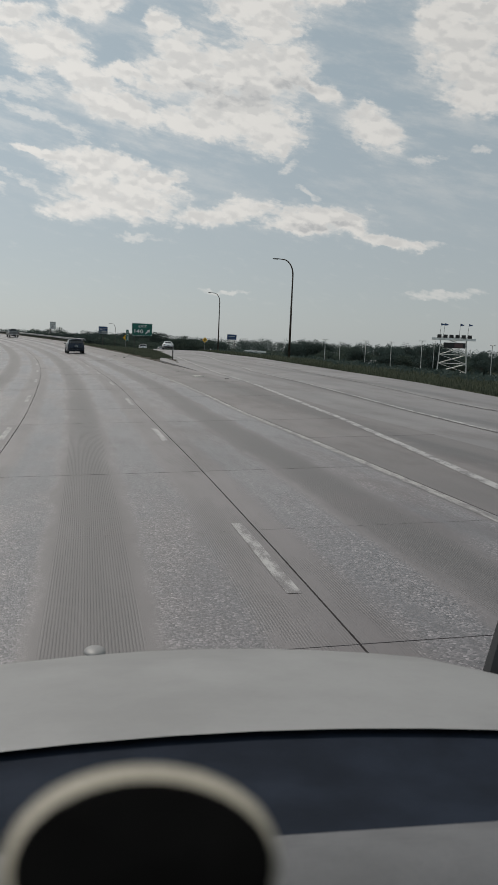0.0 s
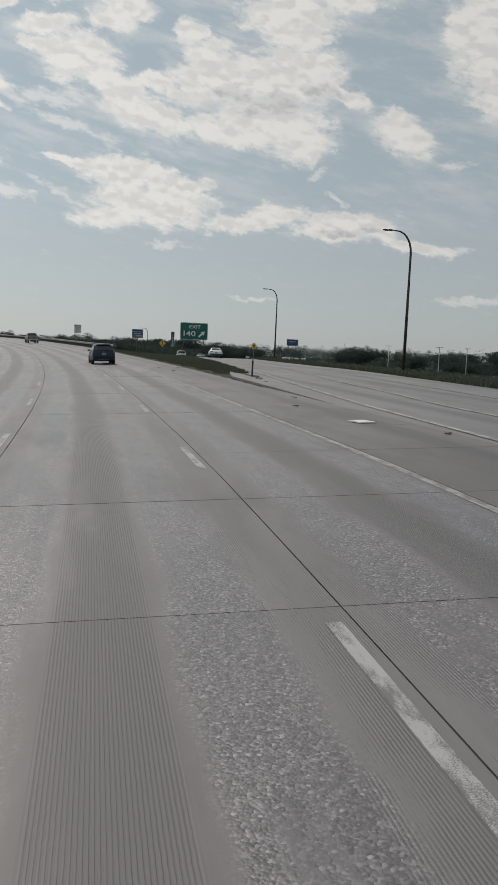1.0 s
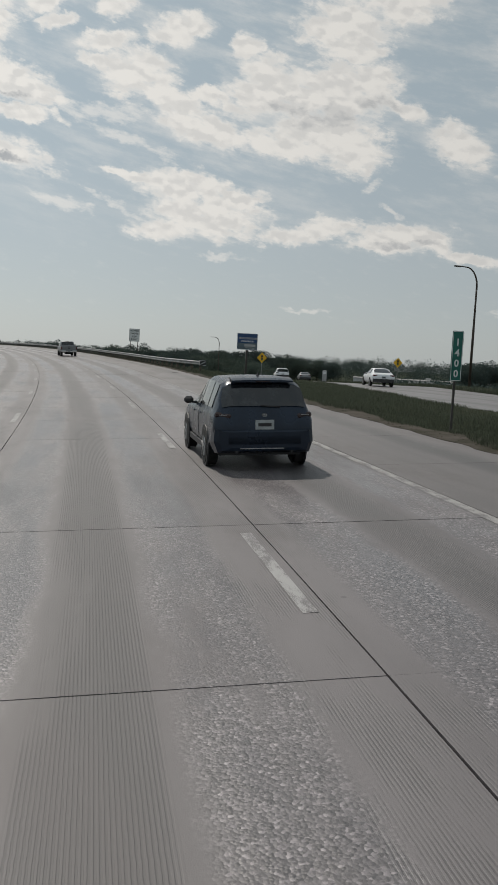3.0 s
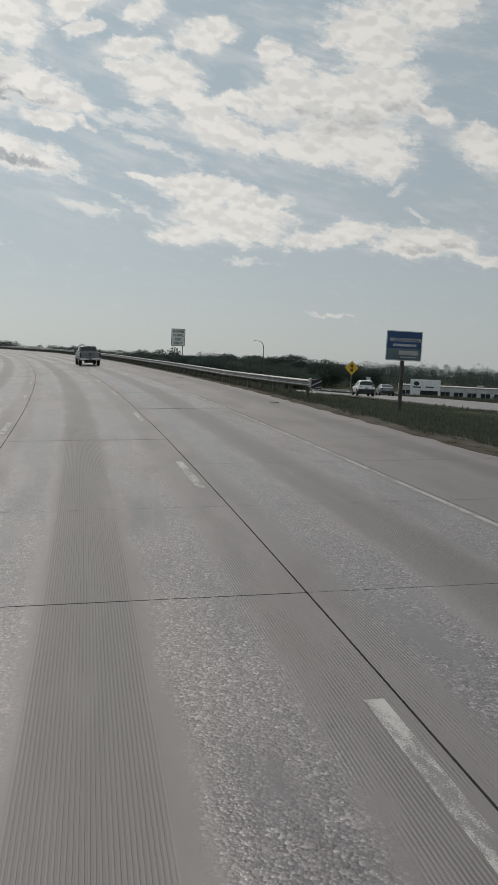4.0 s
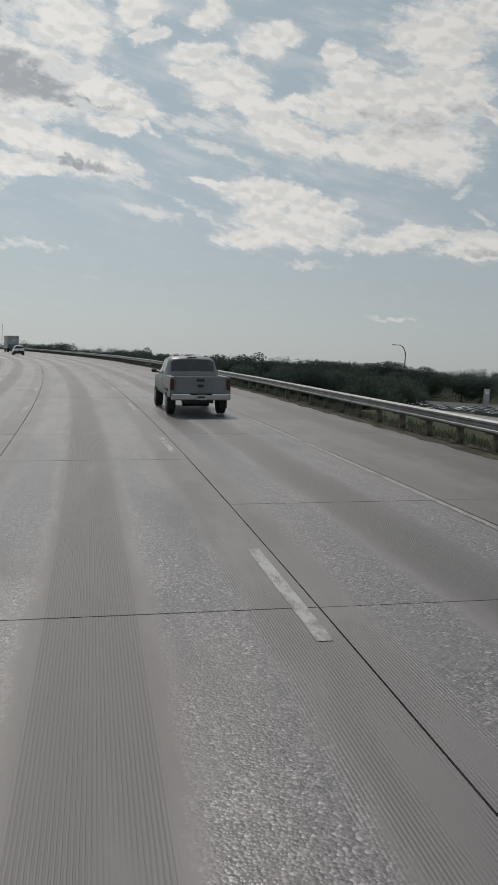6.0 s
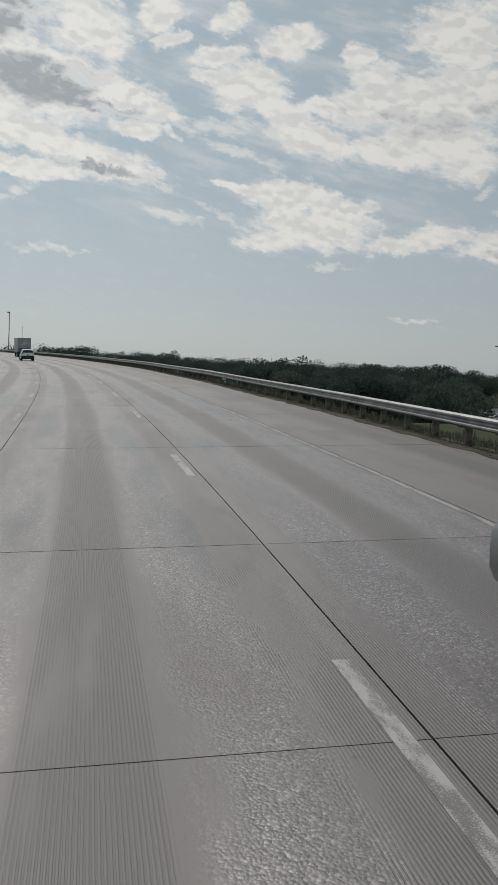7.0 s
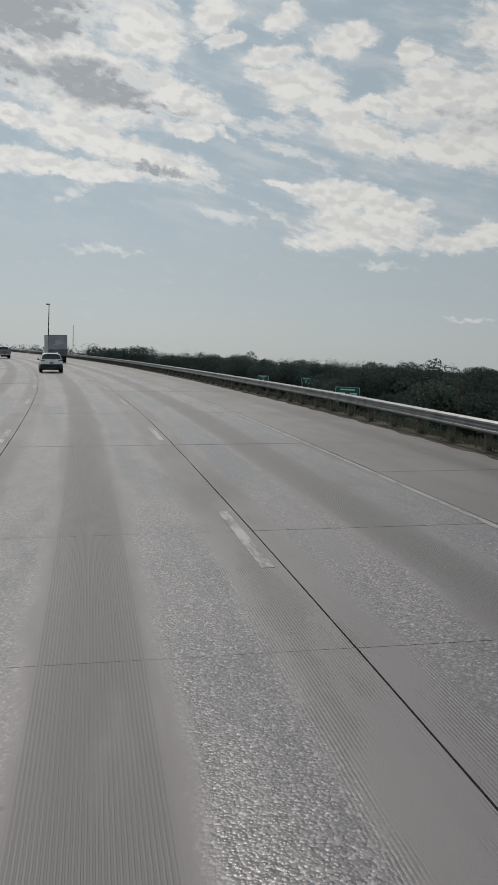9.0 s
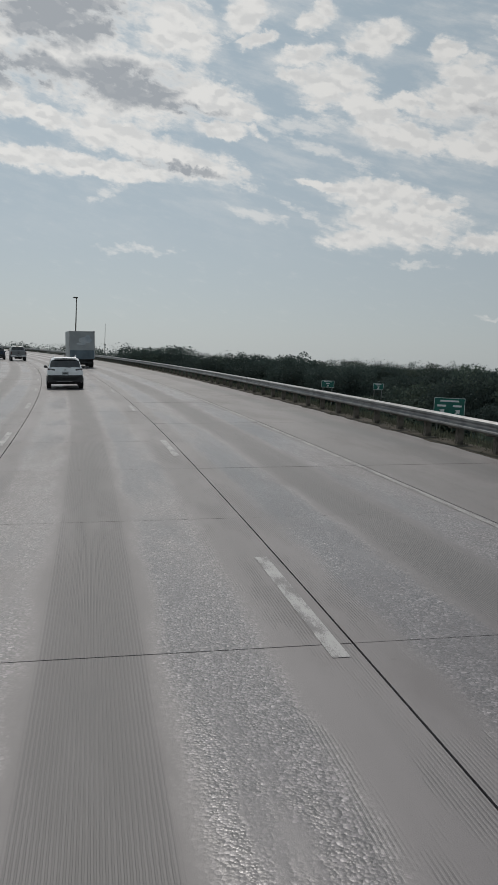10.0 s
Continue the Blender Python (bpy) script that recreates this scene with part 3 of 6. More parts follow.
def tube(points, radii, sides=10, bm=None):
    """A bent tapered tube through points."""
    out = bm or bmesh.new()
    rings = []
    pts = [Vector(p) for p in points]
    for i, p in enumerate(pts):
        t = (pts[min(i + 1, len(pts) - 1)] - pts[max(i - 1, 0)]).normalized()
        q = t.to_track_quat("Z", "Y").to_matrix()
        rings.append([out.verts.new(p + q @ Vector((math.cos(k * 2 * math.pi / sides) * radii[i], math.sin(k * 2 * math.pi / sides) * radii[i], 0))) for k in range(sides)])
    for a, b in zip(rings, rings[1:]):
        for k in range(sides):
            out.faces.new((a[k], a[(k + 1) % sides], b[(k + 1) % sides], b[k]))
    out.faces.new(rings[0][::-1])
    out.faces.new(rings[-1])
    return out


def loft(rings, bm=None, closed=True, caps=True):
    """A skin over rings of equal length."""
    out = bm or bmesh.new()
    vs = [[out.verts.new(p) for p in r] for r in rings]
    n = len(vs[0])
    for a, b in zip(vs, vs[1:]):
        for k in range(n if closed else n - 1):
            out.faces.new((a[k], a[(k + 1) % n], b[(k + 1) % n], b[k]))
    if caps:
        out.faces.new(vs[0][::-1])
        out.faces.new(vs[-1])
    return out


def lettering(name, text, size, at, mat, parent, turn=(90, 0, 0), squeeze=1.0, bold=0.0):
    """Raised letters, centred at a place of the parent; they face -y."""
    cu = bpy.data.curves.new(name, "FONT")
    cu.body, cu.size, cu.extrude, cu.align_x, cu.align_y, cu.offset = text, size, 0.004, "CENTER", "CENTER", bold
    cu.resolution_u = 3
    tmp = bpy.data.objects.new("tmp", cu)
    scene.collection.objects.link(tmp)
    me = bpy.data.meshes.new_from_object(tmp)
    bpy.data.objects.remove(tmp)
    me.materials.clear()
    me.materials.append(mat)
    ob = new(name, me)
    ob.parent = parent
    ob.matrix_basis = pose(*at, *turn) @ Matrix.Diagonal((squeeze, 1, 1, 1))
    return ob


def ribbon(name, s0, s1, dl, dr, mat, zoff, zfun=surface, step=1.0, across=1, thick=0.0):
    """A strip of paving or paint between two lines; dl and dr are numbers or functions of s."""
    n = max(2, int(math.ceil((s1 - s0) / step)) + 1)
    s = np.linspace(s0, s1, n)
    a = dl(s) if callable(dl) else np.full(n, float(dl))
    b = dr(s) if callable(dr) else np.full(n, float(dr))
    verts, uvs = [], []
    for k in range(across + 1):
        d = a + (b - a) * k / across
        x, y = plan(s, d)
        verts.append(np.stack([x, y, zfun(s, d) + zoff], 1))
        uvs.append(np.stack([d, s], 1))
    v, uv = np.concatenate(verts), np.concatenate(uvs)
    f = [(k * n + i, (k + 1) * n + i, (k + 1) * n + i + 1, k * n + i + 1) for k in range(across) for i in range(n - 1)]
    if thick:
        base = len(v)
        rim = [i for i in range(n)] + [across * n + i for i in range(n - 1, -1, -1)]
        low = v[rim].copy()
        low[:, 2] -= thick
        v, uv = np.concatenate([v, low]), np.concatenate([uv, uv[rim]])
        m = len(rim)
        f += [(rim[i], rim[(i + 1) % m], base + (i + 1) % m, base + i) for i in range(m)]
    return mesh_of(name, v, f, mat, uv)

# ---- ground ----
def axis(a, b, fine, lo, hi, grow=1.25):
    out = list(np.arange(a, b + fine / 2, fine))
    for end, sgn in ((hi, 1), (lo, -1)):
        st, p = fine, out[-1] if sgn > 0 else out[0]
        while (p < end) if sgn > 0 else (p > end):
            st *= grow
            p += sgn * st
            out.append(p) if sgn > 0 else out.insert(0, p)
    return np.array(out)


gx = axis(-150, 90, 2.0, -4500, 4500)
gy = axis(-30, 420, 2.0, -3000, 5500)
XX, YY = np.meshgrid(gx, gy)
gs, gd = nearest(XX, YY)
gz = ground_z(gs, gd)
paved = (gd > -14) & (gd < 8.3)
on_ramp = (gd > np.where(gs < 74, 8.0, ramp_left(gs) - 0.6)) & (gd < ramp_right(gs) - 0.4) & (gs < 335)
gz = gz - np.where(paved | on_ramp, 0.30, 0.03)
bumps = np.array([noise.noise(Vector((x * 0.05, y * 0.05, 0))) for x, y in zip(XX.ravel(), YY.ravel())])
gz = gz + np.where((gd > 13) | (gd < -20), bumps * 0.22, bumps * 0.02)
far_hill = np.clip((np.hypot(XX.ravel() + 60, YY.ravel() - 150) - 700) / 900, 0, 1)
gz = gz + far_hill * 1.0 * np.array([noise.noise(Vector((x * 0.0016, y * 0.0016, 3))) for x, y in zip(XX.ravel(), YY.ravel())])
# the plain falls away into a wide valley
gz = gz - 45.0 * np.clip((np.hypot(XX.ravel() + 20, YY.ravel() - 150) - 850) / 2500, 0, 1)
nx, ny = len(gx), len(gy)
gv = np.stack([XX.ravel(), YY.ravel(), gz], 1)
gi = np.arange(nx * ny).reshape(ny, nx)
gf = np.stack([gi[:-1, :-1].ravel(), gi[:-1, 1:].ravel(), gi[1:, 1:].ravel(), gi[1:, :-1].ravel()], 1)
ground = tagged(part("ground", mesh_of("ground", gv, gf.tolist(), M_GRASS_SOIL, smooth=True), None), "dry grassy ground sloping down beside the motorway", "ground", kind="structure")

# ---- paving ----
SEAMS = [-5.45, -1.72, 2.05, 5.345, 8.62]
road = tagged(part("road", ribbon("road", -60, 620, -13.0, 8.62, M_JOINT, -0.06, step=2.0, across=4), None),
              "concrete motorway carriageway with worn lanes", "road", kind="structure")
ramp_road = tagged(part("ramp_road", ribbon("ramp_road", -60, 335, lambda s: 8.64 + (ramp_left(s) - 0.5 - 8.64) * np.clip((s - 74) / 12, 0, 1), ramp_right, M_RAMP, -0.01, ramp_z, 1.0, 3, 0.12), None),
                   "two-lane concrete exit ramp leaving the motorway", "road", kind="structure")

def line_part(name, me, parent):
    words = {"lane_dash": "worn white painted lane dash", "median_line": "worn yellow painted line"}.get(name, "worn white painted line")
    return part(name, me, None, parent, words)


line_part("gore_line", ribbon("gore_line", -60, 82, lambda s: ramp_left(s) - 0.1, lambda s: ramp_left(s) + 0.1, M_WHITE_LINE, 0.007, ramp_z, 1.5), ramp_road)


def ramp_mid(s):
    return np.interp(s, [-60, 20, 28, 42, 54, 60, 71, 100, 150, 200], [9.3, 10.45, 11.0, 11.6, 12.2, 12.7, 13.5, 17.6, 27.4, 40.0])


line_part("ramp_lane_line", ribbon("ramp_lane_line", -60, 120, lambda s: ramp_mid(s) - 0.08, lambda s: ramp_mid(s) + 0.08, M_WHITE_LINE, 0.007, ramp_z, 1.5), ramp_road)
line_part("ramp_edge_line", ribbon("ramp_edge_line", -60, 200, lambda s: ramp_right(s) - 3.0, lambda s: ramp_right(s) - 2.88, M_EDGE_LINE, 0.007, ramp_z, 1.5), ramp_road)
line_part("edge_line", ribbon("edge_line", -60, 112, 5.15, 5.32, M_EDGE_LINE, 0.007, step=1.5), road)
line_part("edge_line", ribbon("edge_line", 112.4, 620, 5.20, 5.295, M_FAINT_LINE, 0.007, step=1.5), road)
line_part("median_line", ribbon("median_line", -60, 620, -5.75, -5.6, M_YELLOW_LINE, 0.007, step=1.5), road)


def fill(anchors, pitch, lo, hi):
    """Stations at about an even pitch that pass through the known ones."""
    out = [anchors[0]]
    for a, b in zip(anchors, anchors[1:]):
        n = max(1, round((b - a) / pitch))
        out += [a + (b - a) * (k + 1) / n for k in range(n)]
    while out[0] > lo:
        out.insert(0, out[0] - pitch)
    while out[-1] < hi:
        out.append(out[-1] + pitch)
    return out


for name, line, starts in (("lane_dash", 1.865, fill([7.26, 19.47, 41.66, 77.31, 122.45, 134.26, 158.12, 205.7, 229.96, 266.2, 278.81, 290.56], 12.19, -30, 520)),
                           ("lane_dash", -1.93, fill([20.5, 32.62, 241.7, 266.0, 292.86, 304.3], 12.19, -30, 520))):
    for s0 in starts:
        line_part(name, ribbon(name, s0, s0 + 3.05, line - 0.065, line + 0.075, M_WHITE_LINE, 0.007, step=1.0), road)

# slabs, each with a recessed joint round it
joints = fill([5.9, 9.9, 77.4, 116.6, 129.4, 133.4, 138.8, 157.2, 161.0, 200.5, 205.4, 228.2, 251.7, 255.9, 279.1, 284.0], 4.7, -8, 345)
rj = random.Random(4)
for c, (a, b) in enumerate(zip(SEAMS, SEAMS[1:])):
    mat = M_SHOULDER if c == 3 else M_ROAD
    for j0, j1 in zip(joints, joints[1:]):
        g0, g1 = 0.003 + rj.random() * 0.006, 0.003 + rj.random() * 0.006
        lift = rj.random() * 0.004
        part("concrete_slab", ribbon("slab", j0 + g0, j1 - g1, a + 0.009, b - 0.009, mat, lift, step=1.6, thick=0.055), None, road)
for c, (a, b) in enumerate(zip(SEAMS, SEAMS[1:])):
    mat = M_SHOULDER if c == 3 else M_ROAD
    part("far_paving", ribbon("far_paving", joints[-1] + 0.012, 620, a + 0.012, b - 0.012, mat, 0.0, step=3.0), None, road, "distant worn concrete lane")
    part("near_paving", ribbon("near_paving", -60, joints[0] - 0.012, a + 0.012, b - 0.012, mat, 0.0, step=3.0), None, road, "worn concrete lane")
part("median_shoulder", ribbon("median_shoulder", -60, 620, -13.0, -5.47, M_SHOULDER, 0.0, step=2.0), None, road, "brown concrete median shoulder")
# a spalled joint filled with tar
rs_ = random.Random(12)
sp_v, sp_f = [], []
nsp = 60
for k in range(nsp):
    d_ = 2.15 + (5.2 - 2.15) * k / (nsp - 1)
    wd = 0.02 + 0.05 * rs_.random() * (1.4 if 0.2 < k / nsp < 0.75 else 0.6)
    for q in (-0.25 * wd, wd):
        x, y = plan(138.82 + q, d_)
        sp_v.append((float(x), float(y), float(surface(138.82, d_)) + 0.009))
sp_f = [(2 * k, 2 * k + 1, 2 * k + 3, 2 * k + 2) for k in range(nsp - 1)]
part("tar_patch", mesh_of("tar_patch", sp_v, sp_f, M_JOINT), None, road, "ragged dark tar filling in a broken joint")

# ---- median barrier ----
sb = np.arange(-60, 621, 3.0)
prof = [(-0.30, 0.0), (-0.30, 0.08), (-0.12, 0.33), (-0.08, 0.82), (0.08, 0.82), (0.12, 0.33), (0.30, 0.08), (0.30, 0.0)]
bx = bmesh.new()
rings = []
for s_ in sb:
    ring = []
    for o, z in prof:
        x, y = plan(s_, -9.2 + o)
        ring.append((float(x), float(y), float(surface(s_, -9.2)) + z))
    rings.append(ring)
tagged(part("median_barrier", loft(rings, bx), M_CONC_WALL), "long grey concrete median barrier", "barrier", kind="structure")


# ---- guardrail ----
RAIL_D = 9.1
W_BEAM = [(0.0, -0.155), (-0.02, -0.15), (-0.083, -0.11), (-0.083, -0.07), (-0.02, -0.02), (-0.02, 0.02), (-0.083, 0.07), (-0.083, 0.11), (-0.02, 0.15), (0.0, 0.155)]
guardrail = thing("guardrail", spot(144.5, RAIL_D), "long galvanised W-beam guardrail on timber posts along the shoulder", "guardrail")
inv = guardrail.matrix_basis.inverted()


def rail_line(s):
    flare = np.clip((158.0 - s) / 14.0, 0, 1) ** 2 * 1.25
    return RAIL_D - 0.2 + flare - np.clip((s - 230) / 60, 0, 1) * 0.3


for s0 in np.arange(144.3, 600, 7.62):
    rings = []
    for s_ in np.linspace(s0, s0 + 7.66, 6):
        ring = []
        dd = float(rail_line(s_))
        for o, z in W_BEAM:
            x, y = plan(s_, dd + o)
            ring.append(inv @ Vector((float(x), float(y), float(surface(s_, dd)) + 0.60 + z)))
        rings.append(ring)
    bm = loft(rings, None, closed=False, caps=False)
    part("rail_beam", bm, M_GALV, guardrail)
post_mesh = None
for s_ in np.arange(145.2, 600, 1.905):
    dd = float(rail_line(s_)) + 0.28
    if post_mesh is None:
        p = part("post", box((0.15, 0.17, 1.25), (0, 0, 0.03), 0.012), M_POST_WOOD, guardrail)
        post_mesh = p.data
    else:
        p = part("post", post_mesh, None, guardrail)
    p.matrix_basis = inv @ spot(s_, dd)
block_mesh = None
for s_ in np.arange(145.2, 330, 1.905):
    dd = float(rail_line(s_)) + 0.09
    if block_mesh is None:
        p = part("spacer_block", box((0.19, 0.14, 0.30), (0, 0, 0.555), 0.01), M_POST_WOOD, guardrail)
        block_mesh = p.data
    else:
        p = part("spacer_block", block_mesh, None, guardrail)
    p.matrix_basis = inv @ spot(s_, dd)
# impact head with a striped marker plate
e = part("end_terminal", box((0.42, 0.5, 0.42), (0, 0, 0.62), 0.03), M_GALV, guardrail)
e.matrix_basis = inv @ spot(143.95, float(rail_line(144.0)) - 0.02)
pl = part("marker_plate", box((0.46, 0.02, 0.46), (0, -0.27, 0.62), 0.0), M_SIGN_BLACK, e, "black marker plate with pale slanted stripes")
for k in (-2, 0, 2):
    st = bmesh.new()
    vs = []
    for px_, pz_ in ((-0.22, -0.05), (0.22, 0.17), (0.22, 0.23), (-0.22, 0.01)):
        z_ = min(0.22, max(-0.22, pz_ - 0.08 + k * 0.13))
        vs.append(st.verts.new((px_, -0.285, 0.62 + z_)))
    st.faces.new(vs)
    bmesh.ops.remove_doubles(st, verts=st.verts, dist=0.001)
    part("stripe", st, M_PLATE, pl)


# ---- signs ----
def plate(name, w, h, mat, parent, at=(0, 0, 0), r=0.04, depth=0.012):
    """A sheet with rounded corners, facing -y."""
    bm = bmesh.new()
    pts = []
    for cx, cz, a0 in ((w / 2 - r, h / 2 - r, 0), (-w / 2 + r, h / 2 - r, 90), (-w / 2 + r, -h / 2 + r, 180), (w / 2 - r, -h / 2 + r, 270)):
        for k in range(5):
            a = radians(a0 + k * 22.5)
            pts.append((cx + r * math.cos(a), cz + r * math.sin(a)))
    loft([[(x, y, z) for x, z in pts] for y in (-depth / 2, depth / 2)], bm)
    ob = part(name, bm, mat, parent)
    ob.matrix_basis = pose(*at)
    return ob


def rim_of(name, w, h, t, mat, parent, at, r=0.05, depth=0.003):
    """A thin raised border on a plate."""
    def outline(w, h, r):
        return [((cx + r * math.cos(radians(a0 + k * 22.5))), (cz + r * math.sin(radians(a0 + k * 22.5))))
                for cx, cz, a0 in ((w / 2 - r, h / 2 - r, 0), (-w / 2 + r, h / 2 - r, 90), (-w / 2 + r, -h / 2 + r, 180), (w / 2 - r, -h / 2 + r, 270)) for k in range(5)]
    o, i = outline(w, h, r), outline(w - 2 * t, h - 2 * t, max(r - t, 0.01))
    bm = bmesh.new()
    vo, vi = [bm.verts.new((x, 0, z)) for x, z in o], [bm.verts.new((x, 0, z)) for x, z in i]
    n = len(vo)
    for k in range(n):
        bm.faces.new((vo[k], vo[(k + 1) % n], vi[(k + 1) % n], vi[k]))
    ob = part(name, bm, mat, parent)
    ob.matrix_basis = pose(*at)
    return ob


def bar(name, w, h, at, mat, parent, tilt=0.0):
    ob = part(name, box((w, 0.006, h), (0, 0, 0)), mat, parent)
    ob.matrix_basis = pose(*at, 0, tilt, 0)
    return ob


# exit sign in the gore
ex = thing("exit_sign", spot(97.4, 10.6, 0, on="ground"), "green exit 140 sign with white arrow on two steel posts", "road sign")
exz = float(surface(97.4, 10.6)) - float(ground_z(97.4, 10.6))
pan = plate("sign_panel", 2.34, 1.42, M_SIGN_GREEN, ex, (0, 0, 2.70 + exz), 0.08)
rim_of("border", 2.29, 1.37, 0.018, M_SIGN_WHITE, pan, (0, -0.012, 0), 0.09)
lettering("lettering", "EXIT", 0.40, (0.06, -0.012, 0.36), M_SIGN_WHITE, pan, squeeze=1.22, bold=0.004)
lettering("lettering", "1", 0.62, (-0.84, -0.012, -0.22), M_SIGN_WHITE, pan, squeeze=1.3, bold=0.006)
lettering("lettering", "40", 0.62, (-0.27, -0.012, -0.22), M_SIGN_WHITE, pan, squeeze=1.36, bold=0.006)
ar = bmesh.new()
arrow = [(-0.36, -0.07), (0.05, -0.07), (0.05, -0.21), (0.36, 0.0), (0.05, 0.21), (0.05, 0.07), (-0.36, 0.07)]
ar.faces.new([ar.verts.new((x, 0, z)) for x, z in arrow])
ao = part("arrow", ar, M_SIGN_WHITE, pan)
ao.matrix_basis = pose(0.66, -0.013, -0.21, 0, -42, 0)
for px_ in (-0.85, 0.85):
    part("post", box((0.055, 0.06, 3.6), (px_, 0.06, 1.55 + exz * 0.5), 0.006), M_STEEL_DARK, ex)
for pz_ in (2.3, 3.1):
    part("brace", box((2.2, 0.03, 0.06), (0, 0.02, pz_ + exz)), M_ALU, ex)

# mile marker
mm = thing("mile_marker", spot(103.1, 9.8, 0, on="ground"), "narrow green mile marker with white digits on a post", "road sign")
pan = plate("sign_panel", 0.32, 1.35, M_SIGN_GREEN, mm, (0, 0, 2.0), 0.03)
rim_of("border", 0.30, 1.33, 0.015, M_SIGN_WHITE, pan, (0, -0.012, 0), 0.03)
for k, ch in enumerate("1400"):
    lettering("digit", ch, 0.27, (0, -0.012, 0.36 - 0.28 * k), M_SIGN_WHITE, pan, bold=0.004)
part("post", box((0.06, 0.05, 2.4), (0, 0.04, 1.1), 0.004), M_STEEL_DARK, mm)

# blue sponsor sign
bl = thing("sponsor_sign", spot(140.4, 12.6, 0, on="ground"), "blue roadside sponsor sign with a blue-grey logo panel on one post", "road sign")
blz = float(surface(140.4, 12.6)) - float(ground_z(140.4, 12.6))
pan = plate("sign_panel", 1.50, 1.16, M_SIGN_BLUE, bl, (0, 0, 2.27 + blz), 0.05)
rim_of("border", 1.48, 1.14, 0.02, M_SIGN_WHITE, pan, (0, -0.011, 0), 0.05)
bar("band", 1.30, 0.13, (0.04, -0.012, 0.235), M_ALU, pan)
lettering("lettering", "CLEAN Colorado", 0.145, (0.06, -0.016, 0.235), M_SIGN_BLUE, pan, bold=0.003)
lettering("lettering", "SPONSORED BY", 0.135, (0.02, -0.012, 0.02), M_SIGN_WHITE, pan, bold=0.003)
bar("logo_panel", 1.40, 0.44, (0, -0.012, -0.32), M_BLUEGREY, pan)
bar("logo_bar", 0.82, 0.17, (0.19, -0.024, -0.27), M_ALU, pan)
bar("logo_bar", 0.70, 0.04, (0.19, -0.024, -0.44), M_ALU, pan)
part("post", box((0.13, 0.13, 2.6), (0, 0.08, 1.1), 0.01), M_STEEL_DARK, bl)

# keep-right sign
sl = thing("traffic_sign", spot(182.0, 10.42, 0, on="ground"), "white traffic sign with black words on two posts behind guardrail", "road sign")
slz = float(surface(182.0, 10.42)) - float(ground_z(182.0, 10.42))
pan = plate("sign_panel", 1.22, 1.50, M_SIGN_WHITE, sl, (0, 0, 2.76 + slz), 0.05)
rim_of("border", 1.17, 1.45, 0.022, M_SIGN_BLACK, pan, (0, -0.011, 0), 0.045)
for k, wd in enumerate(("SLOWER", "TRAFFIC", "KEEP", "RIGHT")):
    lettering("lettering", wd, 0.275, (0, -0.012, 0.50 - 0.335 * k), M_SIGN_BLACK, pan, squeeze=0.92, bold=0.004)
for px_ in (-0.42, 0.42):
    part("post", box((0.06, 0.06, 2.9 + slz), (px_, 0.05, (2.9 + slz) / 2 - 0.3), 0.004), M_STEEL_DARK, sl)


def signal_ahead(s, d, z_top_world):
    x, y = plan(s, d)
    gz_ = float(ground_z(s, d))
    t_ = thing("signal_ahead_sign", pose(float(x), float(y), gz_, 0, 0, math.degrees(float(heading(s)))), "yellow diamond sign with a traffic light symbol on a post", "road sign", "signal ahead signs")
    zc = z_top_world - gz_ - 0.05
    bm = bmesh.new()
    r_ = 0.62
    pts = [(0.05, r_ - 0.05), (0, r_), (-0.05, r_ - 0.05), (-r_ + 0.05, 0.05), (-r_, 0), (-r_ + 0.05, -0.05), (-0.05, -r_ + 0.05), (0, -r_), (0.05, -r_ + 0.05), (r_ - 0.05, -0.05), (r_, 0), (r_ - 0.05, 0.05)]
    loft([[(x_, y_, z_ + zc) for x_, z_ in pts] for y_ in (-0.006, 0.006)], bm)
    p_ = part("sign_panel", bm, M_SIGN_YELLOW, t_)
    hs = part("signal_symbol", box((0.24, 0.006, 0.62), (0, -0.012, zc), 0.0), M_SIGN_BLACK, p_)
    for k, m_ in enumerate((M_SIGN_RED, M_SIGN_YELLOW, M_SIGN_GREEN)):
        bm = bmesh.new()
        bmesh.ops.create_cone(bm, cap_ends=True, segments=14, radius1=0.075, radius2=0.075, depth=0.008, matrix=pose(0, -0.018, zc + 0.19 - 0.19 * k, 90, 0, 0))
        part("symbol_disc", bm, m_, hs)
    part("post", box((0.06, 0.05, zc + 0.5), (0, 0.04, zc / 2 - 0.05), 0.004), M_GALV, t_)
    return t_


signal_ahead(177.8, 25.0, 1.7)
signal_ahead(177.6, 42.7, 1.9)

# blue-green guide board beyond the ramp
gb = thing("guide_board", pose(24.0, 150.0, float(ground_z(144.8, 36.2)), 0, 0, 6), "small dark blue guide board on two posts beyond the ramp", "road sign")
gbz = 3.1 - gb.matrix_basis.translation.z
pan = plate("sign_panel", 1.75, 0.95, M_SIGN_BLUE, gb, (0, 0, gbz - 0.48), 0.05)
rim_of("border", 1.72, 0.92, 0.025, M_ALU, pan, (0, -0.011, 0), 0.05)
bar("text_bar", 1.2, 0.10, (0, -0.012, 0.13), M_MURAL, pan)
bar("text_bar", 1.0, 0.08, (0, -0.012, -0.16), M_BLUEGREY, pan)
for px_ in (-0.55, 0.55):
    part("post", box((0.06, 0.06, gbz + 0.2), (px_, 0.05, gbz / 2 - 0.1), 0.004), M_STEEL_DARK, gb)

